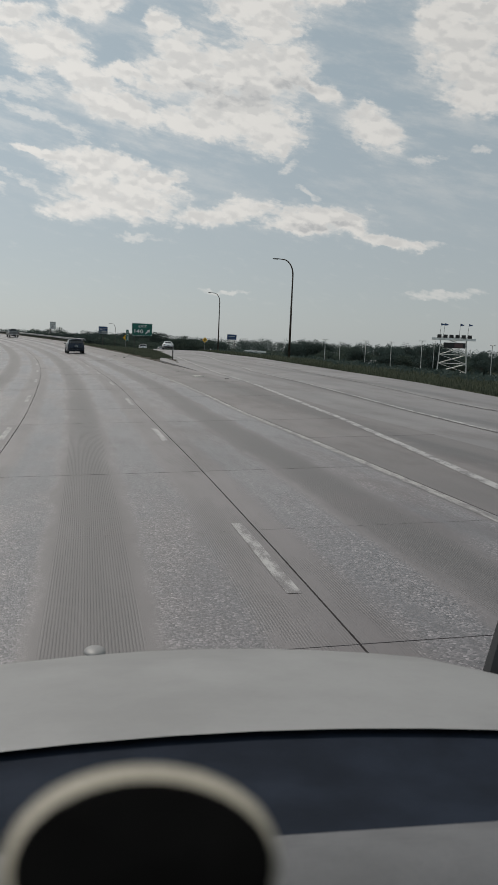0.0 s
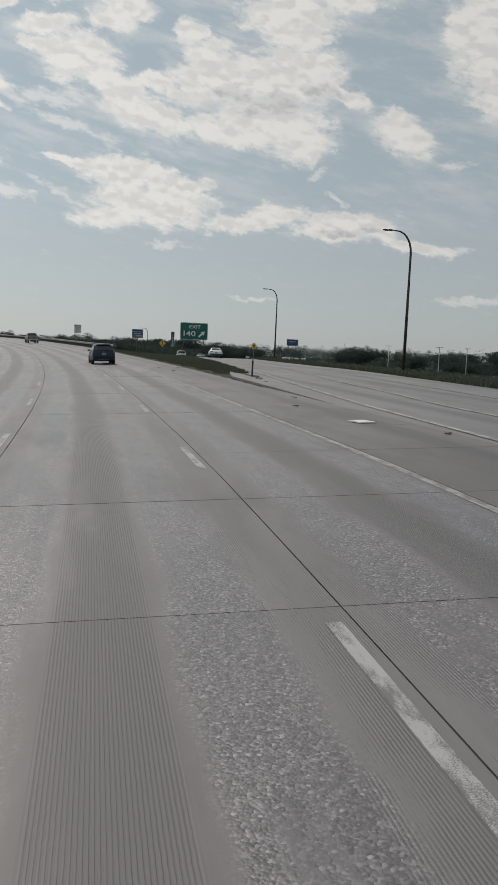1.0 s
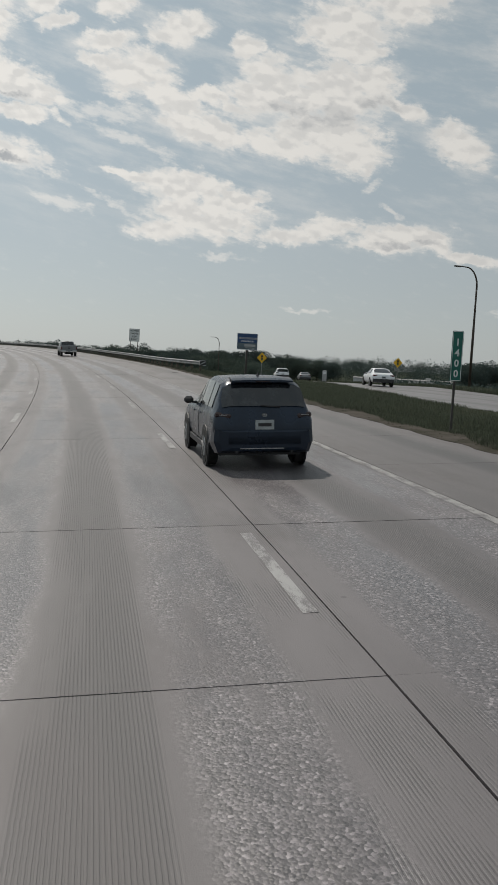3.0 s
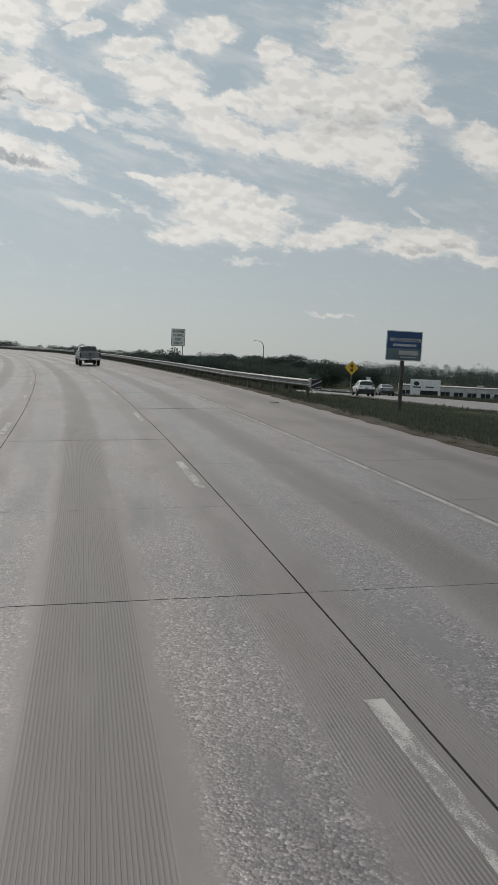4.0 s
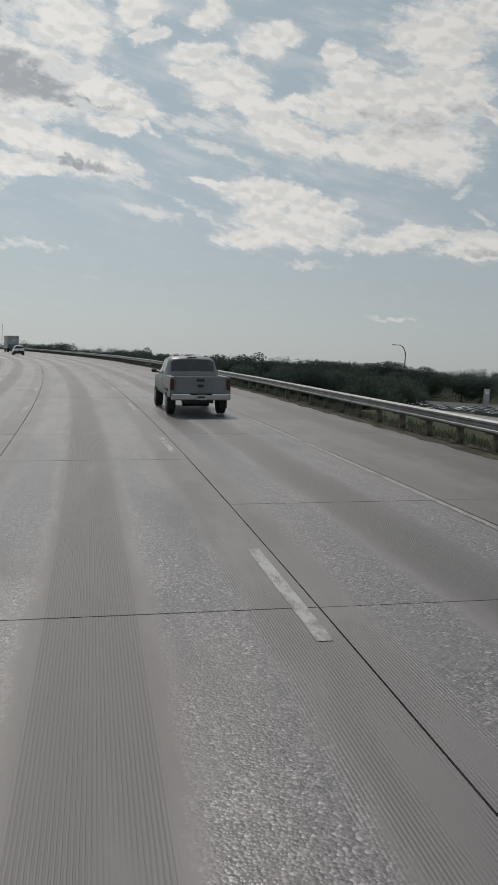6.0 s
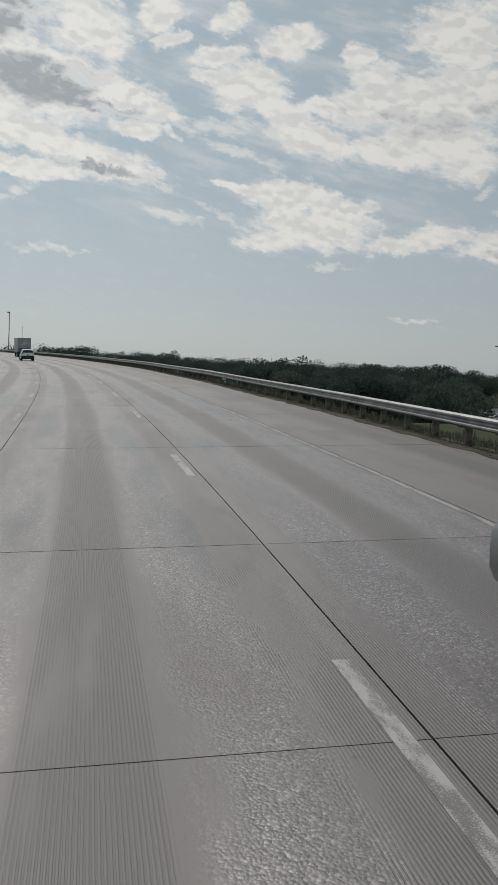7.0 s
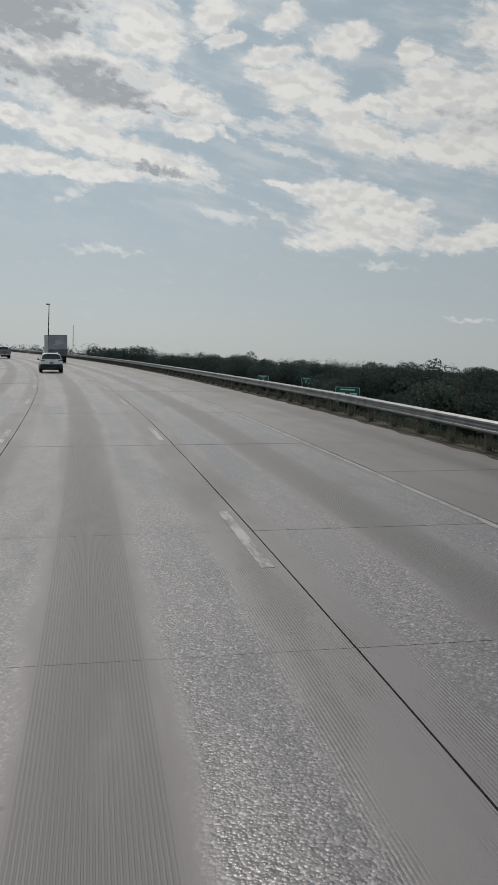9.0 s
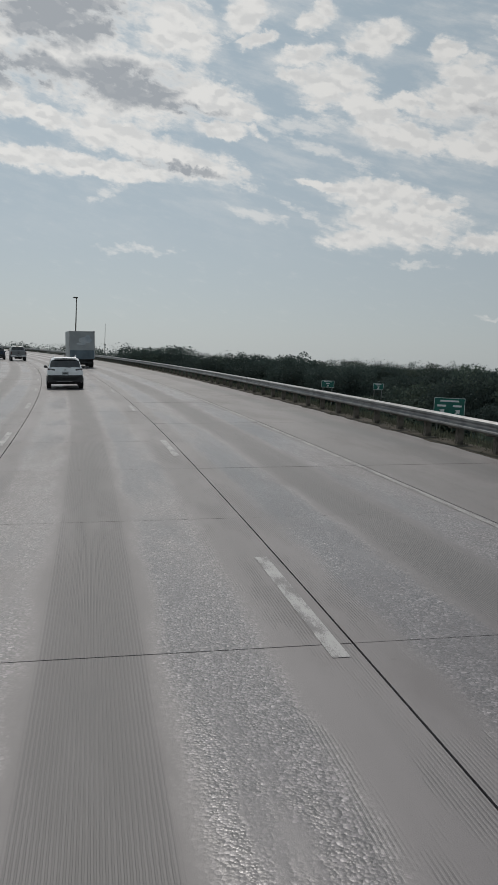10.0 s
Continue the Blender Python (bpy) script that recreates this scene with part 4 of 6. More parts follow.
# delineator at the tip of the gore
dl_ = thing("delineator_post", spot(73.9, 9.75, 0, on="ground"), "short dark delineator post at the tip of the gore", "post")
part("post", box((0.10, 0.035, 1.15), (0, 0, 0.52), 0.008), M_STEEL_DARK, dl_)
part("reflector", box((0.08, 0.006, 0.16), (0, -0.021, 0.95)), M_PLATE, dl_)


# ---- street lamps ----
def street_lamp(x, y, z0, top, arm, turn, label="tall curved-arm street lamp with a brown steel pole"):
    t_ = thing("street_lamp", pose(x, y, z0, 0, 0, turn), label, "street lamp", "street lamps along the ramp")
    h_ = top - z0
    pts, rad = [(0, 0, 0), (0, 0, h_ * 0.5), (0, 0, h_ - 1.6)], [0.13, 0.105, 0.085]
    for k in range(1, 8):
        a = radians(k * 90 / 7)
        pts.append((-arm * 0.55 * (1 - math.cos(a)), 0, h_ - 1.6 + 1.6 * math.sin(a)))
        rad.append(0.085 - k * 0.005)
    pts.append((-arm + 0.5, 0, h_ + 0.03))
    rad.append(0.045)
    part("pole", tube(pts, rad, 10), M_LAMP_STEEL, t_, smooth=True)
    bm = bmesh.new()
    loft([[(-arm + 0.55 - q, -0.16 * w_, h_ - 0.02), (-arm + 0.55 - q, -0.12 * w_, h_ + 0.07), (-arm + 0.55 - q, 0.12 * w_, h_ + 0.07), (-arm + 0.55 - q, 0.16 * w_, h_ - 0.02)]
          for q, w_ in ((0, 0.5), (0.15, 1), (0.6, 1), (0.75, 0.5))], bm)
    hd_ = part("lamp_head", bm, M_STEEL_DARK, t_)
    part("lens", box((0.4, 0.2, 0.03), (-arm + 0.18, 0, h_ - 0.035), 0.008), M_LAMP_LENS, hd_)
    part("base_plate", box((0.42, 0.42, 0.06), (0, 0, 0.03), 0.01), M_GALV, t_)
    return t_


def lamp_at(x, y, top, arm, turn, base=None):
    s_, d_ = nearest(np.array([x]), np.array([y]))
    return street_lamp(x, y, float(ground_z(s_, d_)[0]) - 0.05 if base is None else base, top, arm, turn)


lamp_at(20.7, 89.6, 10.95, 2.1, 4)
lamp_at(22.3, 155.0, 10.5, 2.1, 10)
lamp_at(6.6, 293.7, 5.8, 2.1, 17)
lamp_at(-18.0, 356.3, 2.9, 2.1, 20, base=-7.2)

# tall mast and thin radio mast far ahead
ms = thing("light_mast", pose(-101.7, 434.5, float(ground_z(447.5, 13.8)), 0, 0, 0), "tall slim steel lighting mast far along the road", "mast")
part("pole", tube([(0, 0, -0.5), (0, 0, 6), (0, 0, 12.4)], [0.16, 0.13, 0.09], 8), M_LAMP_STEEL, ms)
part("lamp_head", box((0.9, 0.3, 0.28), (-0.25, 0, 12.5), 0.04), M_STEEL_DARK, ms)

# thin guyed radio mast on the skyline
rm = thing("radio_mast", pose(-229.0, 853.0, -6.0, 0, 0, 0), "thin pale radio mast on the skyline", "mast")
part("pole", tube([(0, 0, -0.5), (0, 0, 12), (0, 0, 25.5)], [0.22, 0.2, 0.12], 6), M_GALV, rm)
for k in range(3):
    part("guy_wire", rod((0, 0, 17.0), (9 * math.cos(k * 2.1), 9 * math.sin(k * 2.1), 0.0), 0.015, 0.015, 4), M_GALV, rm)


# ---- vehicles ----
def wheel(parent, x, y, r, width, side):
    """A tyre with its rim; side +1 faces +x."""
    prof = [(-0.5, 0.62), (-0.5, 0.90), (-0.38, 1.0), (0.38, 1.0), (0.5, 0.90), (0.5, 0.62)]
    n = 20
    rings = [[(o * width, math.cos(2 * math.pi * k / n) * q * r, math.sin(2 * math.pi * k / n) * q * r) for k in range(n)] for o, q in prof]
    ty = part("tyre", loft(rings), M_RUBBER, parent, smooth=False)
    ty.matrix_basis = pose(x, y, r)
    bm = bmesh.new()
    bmesh.ops.create_cone(bm, cap_ends=True, segments=18, radius1=r * 0.62, radius2=r * 0.50, depth=0.03, matrix=pose(side * (width * 0.5 - 0.005), 0, 0, 0, 90 * side, 0))
    for k in range(5):
        a = 2 * math.pi * k / 5
        box((0.02, r * 0.12, r * 0.55), (side * (width * 0.5 + 0.012), -math.sin(a) * r * 0.3, math.cos(a) * r * 0.3), 0, bm, Matrix.Rotation(a, 4, "X"))
    part("rim", bm, M_RIM, ty)
    return ty


def ring8(y, zb, zt, w, tuck=0.85, top=0.95):
    return [(-w * tuck, y, zb), (-w, y, zb + 0.2), (-w * 1.0, y, zt - 0.22), (-w * top, y, zt), (w * top, y, zt), (w * 1.0, y, zt - 0.22), (w, y, zb + 0.2), (w * tuck, y, zb)]


class Shell:
    """A smooth car body: stations of y, floor, belt line, top, half width at the belt, half width of the roof."""

    def __init__(self, stations):
        self.st = np.array(stations, float)

    def half(self, y):
        zb, zm, zt, ws, wr = [float(np.interp(y, self.st[:, 0], self.st[:, k])) for k in range(1, 6)]
        u, g = zt - zm, zm - zb
        wm = ws * 0.955
        return [(0.0, y, zb), (ws * 0.80, y, zb), (ws * 0.95, y, zb + 0.14 * g), (ws * 0.995, y, zb + 0.34 * g), (ws, y, zb + 0.62 * g), (ws * 0.99, y, zm - 0.10 * g), (wm, y, zm),
                (wm + (wr - wm) * 0.10, y, zm + 0.10 * u), (wm + (wr - wm) * 0.48, y, zm + 0.48 * u), (wm + (wr - wm) * 0.86, y, zm + 0.84 * u), (wr * 0.86, y, zm + 0.965 * u), (wr * 0.5, y, zt - 0.01 * u), (0.0, y, zt)]

    def ring(self, y):
        h = self.half(y)
        return h + [(-x, y, z) for x, y, z in h[-2:0:-1]]

    def skin(self, parent, paint, name="body"):
        ys = sorted(set(list(self.st[:, 0]) + list(np.linspace(self.st[0, 0], self.st[-1, 0], 26))))
        bm = loft([self.ring(float(y)) for y in ys])
        bmesh.ops.bevel(bm, geom=[e for e in bm.edges if e.is_boundary], offset=0.01, segments=1, affect="EDGES")
        return part(name, bm, paint, parent, smooth=True)

    def side_window(self, parent, y0, y1, sx, lo=7, hi=9):
        bm = bmesh.new()
        rows = []
        for y in np.linspace(y0, y1, 5):
            h = self.half(float(y))
            rows.append([bm.verts.new((sx * (h[k][0] + 0.012), h[k][1], h[k][2] + 0.004)) for k in range(lo, hi + 1)])
        for a, b in zip(rows, rows[1:]):
            for k in range(len(a) - 1):
                bm.faces.new((a[k], a[k + 1], b[k + 1], b[k]))
        return part("side_window", bm, M_GLASS_DARK, parent, smooth=True)

    def end_window(self, parent, y0, y1, name, inset=0.9):
        bm = bmesh.new()
        rows = []
        out = -0.016 if name == "rear_window" else 0.016
        for y in np.linspace(y0, y1, 4):
            h = self.half(float(y))
            pts = [(h[k][0] * inset, h[k][1] + out, h[k][2] + 0.012) for k in (9, 10, 11, 12)]
            pts = pts + [(-x, yy, z) for x, yy, z in pts[-2::-1]]
            rows.append([bm.verts.new(q) for q in pts])
        for a, b in zip(rows, rows[1:]):
            for k in range(len(a) - 1):
                bm.faces.new((a[k], a[k + 1], b[k + 1], b[k]))
        return part(name, bm, M_GLASS_DARK, parent, smooth=True)


def arch(t_, x, y, r, sx):
    bm = bmesh.new()
    bmesh.ops.create_cone(bm, cap_ends=True, segments=22, radius1=r * 1.17, radius2=r * 1.15, depth=0.03, matrix=pose(sx * x, y, r * 1.02, 0, 90 * sx, 0))
    part("wheel_arch", bm, M_PLASTIC, t_)


def mirrors(t_, w, y, z, mat):
    for sx in (-1, 1):
        bm = box((0.19, 0.12, 0.14), (sx * (w + 0.15), y, z), 0.045)
        box((0.12, 0.05, 0.05), (sx * (w + 0.02), y, z - 0.05), 0.0, bm)
        part("side_mirror", bm, mat, t_)


def rear_plate(t_, y, z):
    p_ = part("number_plate", box((0.34, 0.012, 0.17), (0, y, z), 0.0), M_PLATE, t_)
    part("plate_bar", box((0.24, 0.004, 0.06), (0, y - 0.009, z)), M_PLASTIC, p_)


def suv(m, paint, label, lower, light_shape="bar", rails=False, scale=1.0):
    t_ = thing("suv", m, label, "car")
    sh = Shell([(-0.975, 0.48, 0.70, 0.76, 0.70, 0.58), (-0.955, 0.42, 0.80, 0.92, 0.83, 0.66), (-0.91, 0.37, 0.93, 1.05, 0.885, 0.73), (-0.80, 0.33, 1.00, 1.24, 0.91, 0.75), (-0.62, 0.30, 1.03, 1.545, 0.92, 0.69),
                (-0.48, 0.29, 1.04, 1.615, 0.925, 0.68), (0.0, 0.27, 1.04, 1.65, 0.925, 0.68), (0.6, 0.26, 1.03, 1.66, 0.925, 0.68), (1.1, 0.25, 1.01, 1.635, 0.925, 0.66), (1.5, 0.25, 1.0, 1.55, 0.92, 0.62), (2.0, 0.25, 0.99, 1.26, 0.92, 0.66),
                (2.35, 0.25, 0.98, 1.07, 0.915, 0.74), (2.9, 0.26, 0.94, 1.0, 0.90, 0.74), (3.4, 0.30, 0.86, 0.92, 0.86, 0.70), (3.66, 0.38, 0.74, 0.80, 0.76, 0.60), (3.74, 0.48, 0.66, 0.70, 0.60, 0.50)])
    sh.skin(t_, paint)
    for sx in (-1, 1):
        for a, b in ((-0.42, -0.02), (0.06, 0.86), (0.94, 1.78)):
            sh.side_window(t_, a, b, sx)
    sh.end_window(t_, -0.855, -0.635, "rear_window", 1.0)
    sh.end_window(t_, 1.45, 2.25, "windscreen")
    sp_ = part("spoiler", loft([[(-0.56, y, z), (-0.3, y, z + 0.012), (0.3, y, z + 0.012), (0.56, y, z), (0.56, y, z - 0.03), (-0.56, y, z - 0.03)] for y, z in ((-0.75, 1.60), (-0.62, 1.63), (-0.40, 1.655))]), paint, t_)
    part("brake_light", box((0.26, 0.012, 0.016), (0, -0.756, 1.588)), M_TAIL_DARK, sp_)
    bm = bmesh.new()
    loft([ring8(-1.0, 0.42, 0.70, 0.66, 0.92, 0.98), ring8(-0.985, 0.37, 0.73, 0.83, 0.92, 0.98), ring8(-0.90, 0.33, 0.75, 0.905, 0.92, 0.98), ring8(-0.70, 0.30, 0.75, 0.93, 0.92, 0.98), ring8(-0.42, 0.29, 0.66, 0.932, 0.92, 0.98)], bm)
    rb_ = part("rear_bumper", bm, lower, t_)
    part("bumper_trim", box((0.8, 0.02, 0.018), (-0.05, -1.003, 0.41)), M_RIM, rb_)
    for sx in (-1, 1):
        if light_shape == "bar":
            lp = part("tail_lamp", box((0.30, 0.14, 0.10), (sx * 0.73, -0.855, 0.985), 0.03, turn=Matrix.Rotation(sx * -0.15, 4, "Y") @ Matrix.Rotation(sx * 0.25, 4, "Z")), M_TAIL_DARK, t_, "dark smoked wraparound tail lamp")
            # thin silver strip stands in for the highlight on the dark lens
            part("lamp_trim", box((0.14, 0.02, 0.010), (sx * 0.74, -0.93, 1.0)), M_RIM, lp)
        else:
            lp = part("tail_lamp", box((0.38, 0.14, 0.09), (sx * 0.70, -0.86, 1.02), 0.03, turn=Matrix.Rotation(sx * -0.12, 4, "Y") @ Matrix.Rotation(sx * 0.22, 4, "Z")), M_TAIL_DARK, t_, "dark slim tail lamp")
            part("lamp_trim", box((0.26, 0.02, 0.016), (sx * 0.68, -0.935, 1.035)), M_PLATE, lp)
        part("rear_reflector", box((0.12, 0.02, 0.03), (sx * 0.64, -0.985, 0.52)), M_TAIL_DARK, t_)
        ex_ = bmesh.new()
        bmesh.ops.create_cone(ex_, cap_ends=True, segments=12, radius1=0.032, radius2=0.032, depth=0.12, matrix=pose(sx * 0.5, -0.92, 0.36, 90, 0, 0))
        part("exhaust_tip", ex_, M_PLASTIC, t_)
        part("sill", box((0.05, 1.8, 0.12), (sx * 0.90, 1.35, 0.33), 0.015), M_PLASTIC, t_)
        part("door_handle", box((0.03, 0.20, 0.03), (sx * 0.925, 0.75, 0.93), 0.01), paint, t_)
        part("door_handle", box((0.03, 0.20, 0.03), (sx * 0.92, 1.65, 0.91), 0.01), paint, t_)
        part("door_gap", box((0.006, 0.010, 0.50), (sx * 0.926, 0.92, 0.70)), M_PLASTIC, t_)
        for wy in (0.0, 2.70):
            arch(t_, 0.925, wy, 0.35, sx)
            wheel(t_, sx * 0.835, wy, 0.35, 0.23, sx)
        if rails:
            rl_ = bmesh.new()
            tube([(sx * 0.56, -0.45, 1.63), (sx * 0.57, -0.35, 1.70), (sx * 0.58, 0.5, 1.725), (sx * 0.57, 1.2, 1.69), (sx * 0.56, 1.3, 1.62)], [0.02] * 5, 6, rl_)
            part("roof_rail", rl_, M_CHROME, t_)
    rear_plate(t_, -0.972, 0.83)
    part("badge", box((0.09, 0.012, 0.06), (0, -0.93, 1.0), 0.02), M_RIM, t_)
    part("wiper", box((0.36, 0.018, 0.02), (0.12, -0.875, 1.15), 0.0, turn=Matrix.Rotation(0.08, 4, "Y")), M_PLASTIC, t_)
    part("antenna", loft([[(-0.02, -0.36, 1.63), (0.02, -0.36, 1.63), (0.02, -0.20, 1.64), (-0.02, -0.20, 1.64)], [(-0.006, -0.35, 1.73), (0.006, -0.35, 1.73), (0.006, -0.31, 1.73), (-0.006, -0.31, 1.73)]]), M_PLASTIC, t_)
    mirrors(t_, 0.86, 1.75, 1.10, M_PLASTIC)
    part("underbody", box((1.5, 3.9, 0.12), (0, 1.35, 0.30)), M_PLASTIC, t_)
    return t_


def pickup(m, paint, label):
    t_ = thing("pickup_truck", m, label, "pickup")
    # bed walls, floor and tailgate
    for sx in (-1, 1):
        part("bed_side", loft([[(sx * 0.99, y, 0.62), (sx * 1.0, y, 0.95), (sx * 0.97, y, 1.28), (sx * 0.82, y, 1.28), (sx * 0.80, y, 0.70)] for y in (-1.10, 0.0, 0.75)]), paint, t_)
        part("tail_lamp", box((0.12, 0.08, 0.36), (sx * 0.92, -1.10, 1.04), 0.02), M_TAIL, t_, "upright dark red tail lamp")
        part("wheel_arch", box((0.04, 1.0, 0.10), (sx * 0.995, 0, 0.84), 0.012), M_PLASTIC, t_)
        for wy in (0.0, 3.68):
            wheel(t_, sx * 0.86, wy, 0.405, 0.27, sx)
        part("mud_flap", box((0.26, 0.02, 0.30), (sx * 0.86, -0.48, 0.38)), M_RUBBER, t_)
        part("door_handle", box((0.03, 0.2, 0.04), (sx * 1.0, 1.25, 1.12), 0.01), M_PLASTIC, t_)
    part("bed_floor", box((1.66, 1.85, 0.06), (0, -0.17, 0.80)), M_PLASTIC, t_)
    tg = part("tailgate", box((1.62, 0.07, 0.56), (0, -1.10, 1.02), 0.02), paint, t_)
    part("tailgate_handle", box((0.26, 0.02, 0.09), (0, -1.14, 1.18), 0.01), M_PLASTIC, tg)
    part("badge", box((0.2, 0.012, 0.08), (0, -1.142, 1.0), 0.03), M_PLASTIC, tg)
    bp = part("rear_bumper", box((1.92, 0.22, 0.20), (0, -1.22, 0.64), 0.03), M_CHROME, t_, "chrome step bumper")
    part("bumper_step", box((0.7, 0.18, 0.02), (0, -1.24, 0.75)), M_PLASTIC, bp)
    rear_plate(t_, -1.345, 0.64)
    cab = Shell([(0.69, 0.55, 1.22, 1.27, 0.985, 0.80), (0.72, 0.55, 1.25, 1.38, 0.985, 0.78), (0.90, 0.55, 1.26, 1.84, 0.99, 0.74), (1.2, 0.55, 1.26, 1.91, 1.0, 0.75), (2.2, 0.52, 1.25, 1.90, 1.0, 0.75),
                 (2.6, 0.52, 1.25, 1.64, 1.0, 0.78), (3.05, 0.52, 1.24, 1.29, 1.0, 0.86), (4.0, 0.55, 1.19, 1.24, 0.98, 0.84), (4.5, 0.60, 1.06, 1.12, 0.93, 0.80), (4.64, 0.70, 0.96, 1.0, 0.84, 0.70)])
    cab.skin(t_, paint, "cab_body")
    for sx in (-1, 1):
        for a, b in ((1.0, 1.72), (1.82, 2.72)):
            cab.side_window(t_, a, b, sx)
    cab.end_window(t_, 0.735, 0.885, "rear_window", 0.94)
    cab.end_window(t_, 2.35, 2.95, "windscreen")
    part("brake_light", box((0.34, 0.03, 0.035), (0, 0.91, 1.875)), M_TAIL_DARK, t_)
    mirrors(t_, 0.98, 2.75, 1.36, M_PLASTIC)
    part("chassis", box((0.9, 5.0, 0.16), (0, 1.5, 0.50)), M_PLASTIC, t_)
    hb = bmesh.new()
    bmesh.ops.create_cone(hb, cap_ends=True, segments=10, radius1=0.16, radius2=0.16, depth=0.9, matrix=pose(0, 0, 0.42, 0, 90, 0))
    part("rear_axle", hb, M_PLASTIC, t_)
    return t_


def box_truck(m, label):
    t_ = thing("box_truck", m, label, "truck")
    part("cargo_box", box((2.46, 5.8, 2.62), (0, 1.25, 2.28), 0.02), M_BOX, t_)
    for sx in (-1, 1):
        part("corner_post", box((0.06, 0.06, 2.6), (sx * 1.2, -1.66, 2.28), 0.01), M_ALU, t_)
        part("tail_lamp", box((0.22, 0.05, 0.12), (sx * 0.98, -1.66, 0.88), 0.01), M_TAIL, t_)
        part("marker_light", box((0.08, 0.03, 0.05), (sx * 1.1, -1.68, 3.54)), M_TAIL, t_)
        for wy in (0.0, 4.6):
            wheel(t_, sx * 0.98, wy, 0.44, 0.30 if wy else 0.46, sx)
        part("mud_flap", box((0.5, 0.02, 0.5), (sx * 0.92, -0.62, 0.5)), M_RUBBER, t_)
    part("top_rail", box((2.46, 0.06, 0.10), (0, -1.67, 3.55), 0.01), M_ALU, t_)
    dr_ = part("roll_door", box((2.30, 0.03, 1.72), (0, -1.665, 2.62), 0.0), M_BOX, t_)
    for k in range(1, 6):
        part("door_seam", box((2.3, 0.006, 0.012), (0, -1.683, 1.76 + 0.29 * k)), M_ALU, dr_)
    # plain printed shapes on the door
    for a, b, c, d in ((0.30, 2.72, 1.3, 0.62), (0.55, 3.02, 0.5, 0.42), (-0.1, 2.36, 0.9, 0.24)):
        bm = bmesh.new()
        bmesh.ops.create_cone(bm, cap_ends=True, segments=18, radius1=0.5, radius2=0.5, depth=0.006, matrix=pose(a, -1.692, b, 90, 0, 0) @ Matrix.Diagonal((c, d, 1, 1)))
        part("printed_shape", bm, M_MURAL, dr_)
    part("lift_gate", box((2.34, 0.08, 0.86), (0, -1.70, 1.30), 0.015), M_BLUEGREY, t_, "blue-grey tail lift folded up")
    part("rear_frame", box((2.3, 0.16, 0.16), (0, -1.58, 0.86), 0.01), M_PLASTIC, t_)
    part("chassis", box((0.9, 6.6, 0.22), (0, 1.9, 0.72)), M_PLASTIC, t_)
    part("step_bumper", box((1.9, 0.12, 0.12), (0, -1.66, 0.52), 0.01), M_PLASTIC, t_)
    ax_ = bmesh.new()
    bmesh.ops.create_cone(ax_, cap_ends=True, segments=10, radius1=0.2, radius2=0.2, depth=1.2, matrix=pose(0, 0, 0.46, 0, 90, 0))
    part("rear_axle", ax_, M_PLASTIC, t_)
    part("cab", loft([ring8(4.25, 0.6, 2.1, 1.05), ring8(5.0, 0.6, 2.1, 1.08), ring8(5.6, 0.6, 1.6, 1.05), ring8(6.3, 0.6, 1.4, 0.98)]), M_CAR_WHITE, t_)
    mirrors(t_, 1.15, 5.0, 1.9, M_PLASTIC)
    return t_


def sedan(m, paint, label):
    t_ = thing("sedan", m, label, "car")
    sh = Shell([(-1.03, 0.48, 0.74, 0.78, 0.74, 0.60), (-0.98, 0.40, 0.84, 0.92, 0.84, 0.66), (-0.85, 0.34, 0.92, 1.0, 0.89, 0.70), (-0.5, 0.30, 0.95, 1.05, 0.905, 0.70), (0.1, 0.28, 0.95, 1.33, 0.91, 0.62), (0.5, 0.27, 0.94, 1.42, 0.91, 0.60),
                (1.2, 0.26, 0.93, 1.43, 0.91, 0.60), (1.6, 0.26, 0.92, 1.31, 0.91, 0.61), (2.2, 0.26, 0.90, 1.02, 0.905, 0.70), (2.6, 0.27, 0.87, 0.94, 0.895, 0.72), (3.3, 0.32, 0.78, 0.84, 0.85, 0.68), (3.62, 0.42, 0.66, 0.70, 0.74, 0.60)])
    sh.skin(t_, paint)
    for sx in (-1, 1):
        for a, b in ((0.15, 0.80), (0.88, 1.80)):
            sh.side_window(t_, a, b, sx)
        for wy in (0.0, 2.75):
            arch(t_, 0.91, wy, 0.33, sx)
    sh.end_window(t_, -0.42, 0.30, "rear_window", 0.92)
    sh.end_window(t_, 1.35, 2.15, "windscreen")
    for sx in (-1, 1):
        part("tail_lamp", box((0.34, 0.12, 0.13), (sx * 0.68, -0.95, 0.86), 0.02), M_TAIL, t_)
        for wy in (0.0, 2.75):
            wheel(t_, sx * 0.825, wy, 0.33, 0.21, sx)
    part("rear_bumper", box((1.66, 0.14, 0.26), (0, -0.98, 0.48), 0.03), M_PLASTIC, t_)
    rear_plate(t_, -1.06, 0.72)
    mirrors(t_, 0.88, 1.75, 1.02, M_PLASTIC)
    return t_


def at_wheels(s, d, turn=0.0, on="road"):
    """Standing on the banked surface, rear axle at s, d."""
    a, b = Vector(spot(s, d - 0.8, on=on).translation), Vector(spot(s, d + 0.8, on=on).translation)
    f = Vector(spot(s + 2.7, d, on=on).translation)
    o = (a + b) / 2
    yv = (f - o).normalized()
    xv = (b - a).normalized()
    zv = xv.cross(yv).normalized()
    xv = yv.cross(zv).normalized()
    m = Matrix((xv, yv, zv)).transposed().to_4x4()
    m.translation = o + zv * 0.012
    return m @ pose(0, 0, 0, 0, 0, turn)


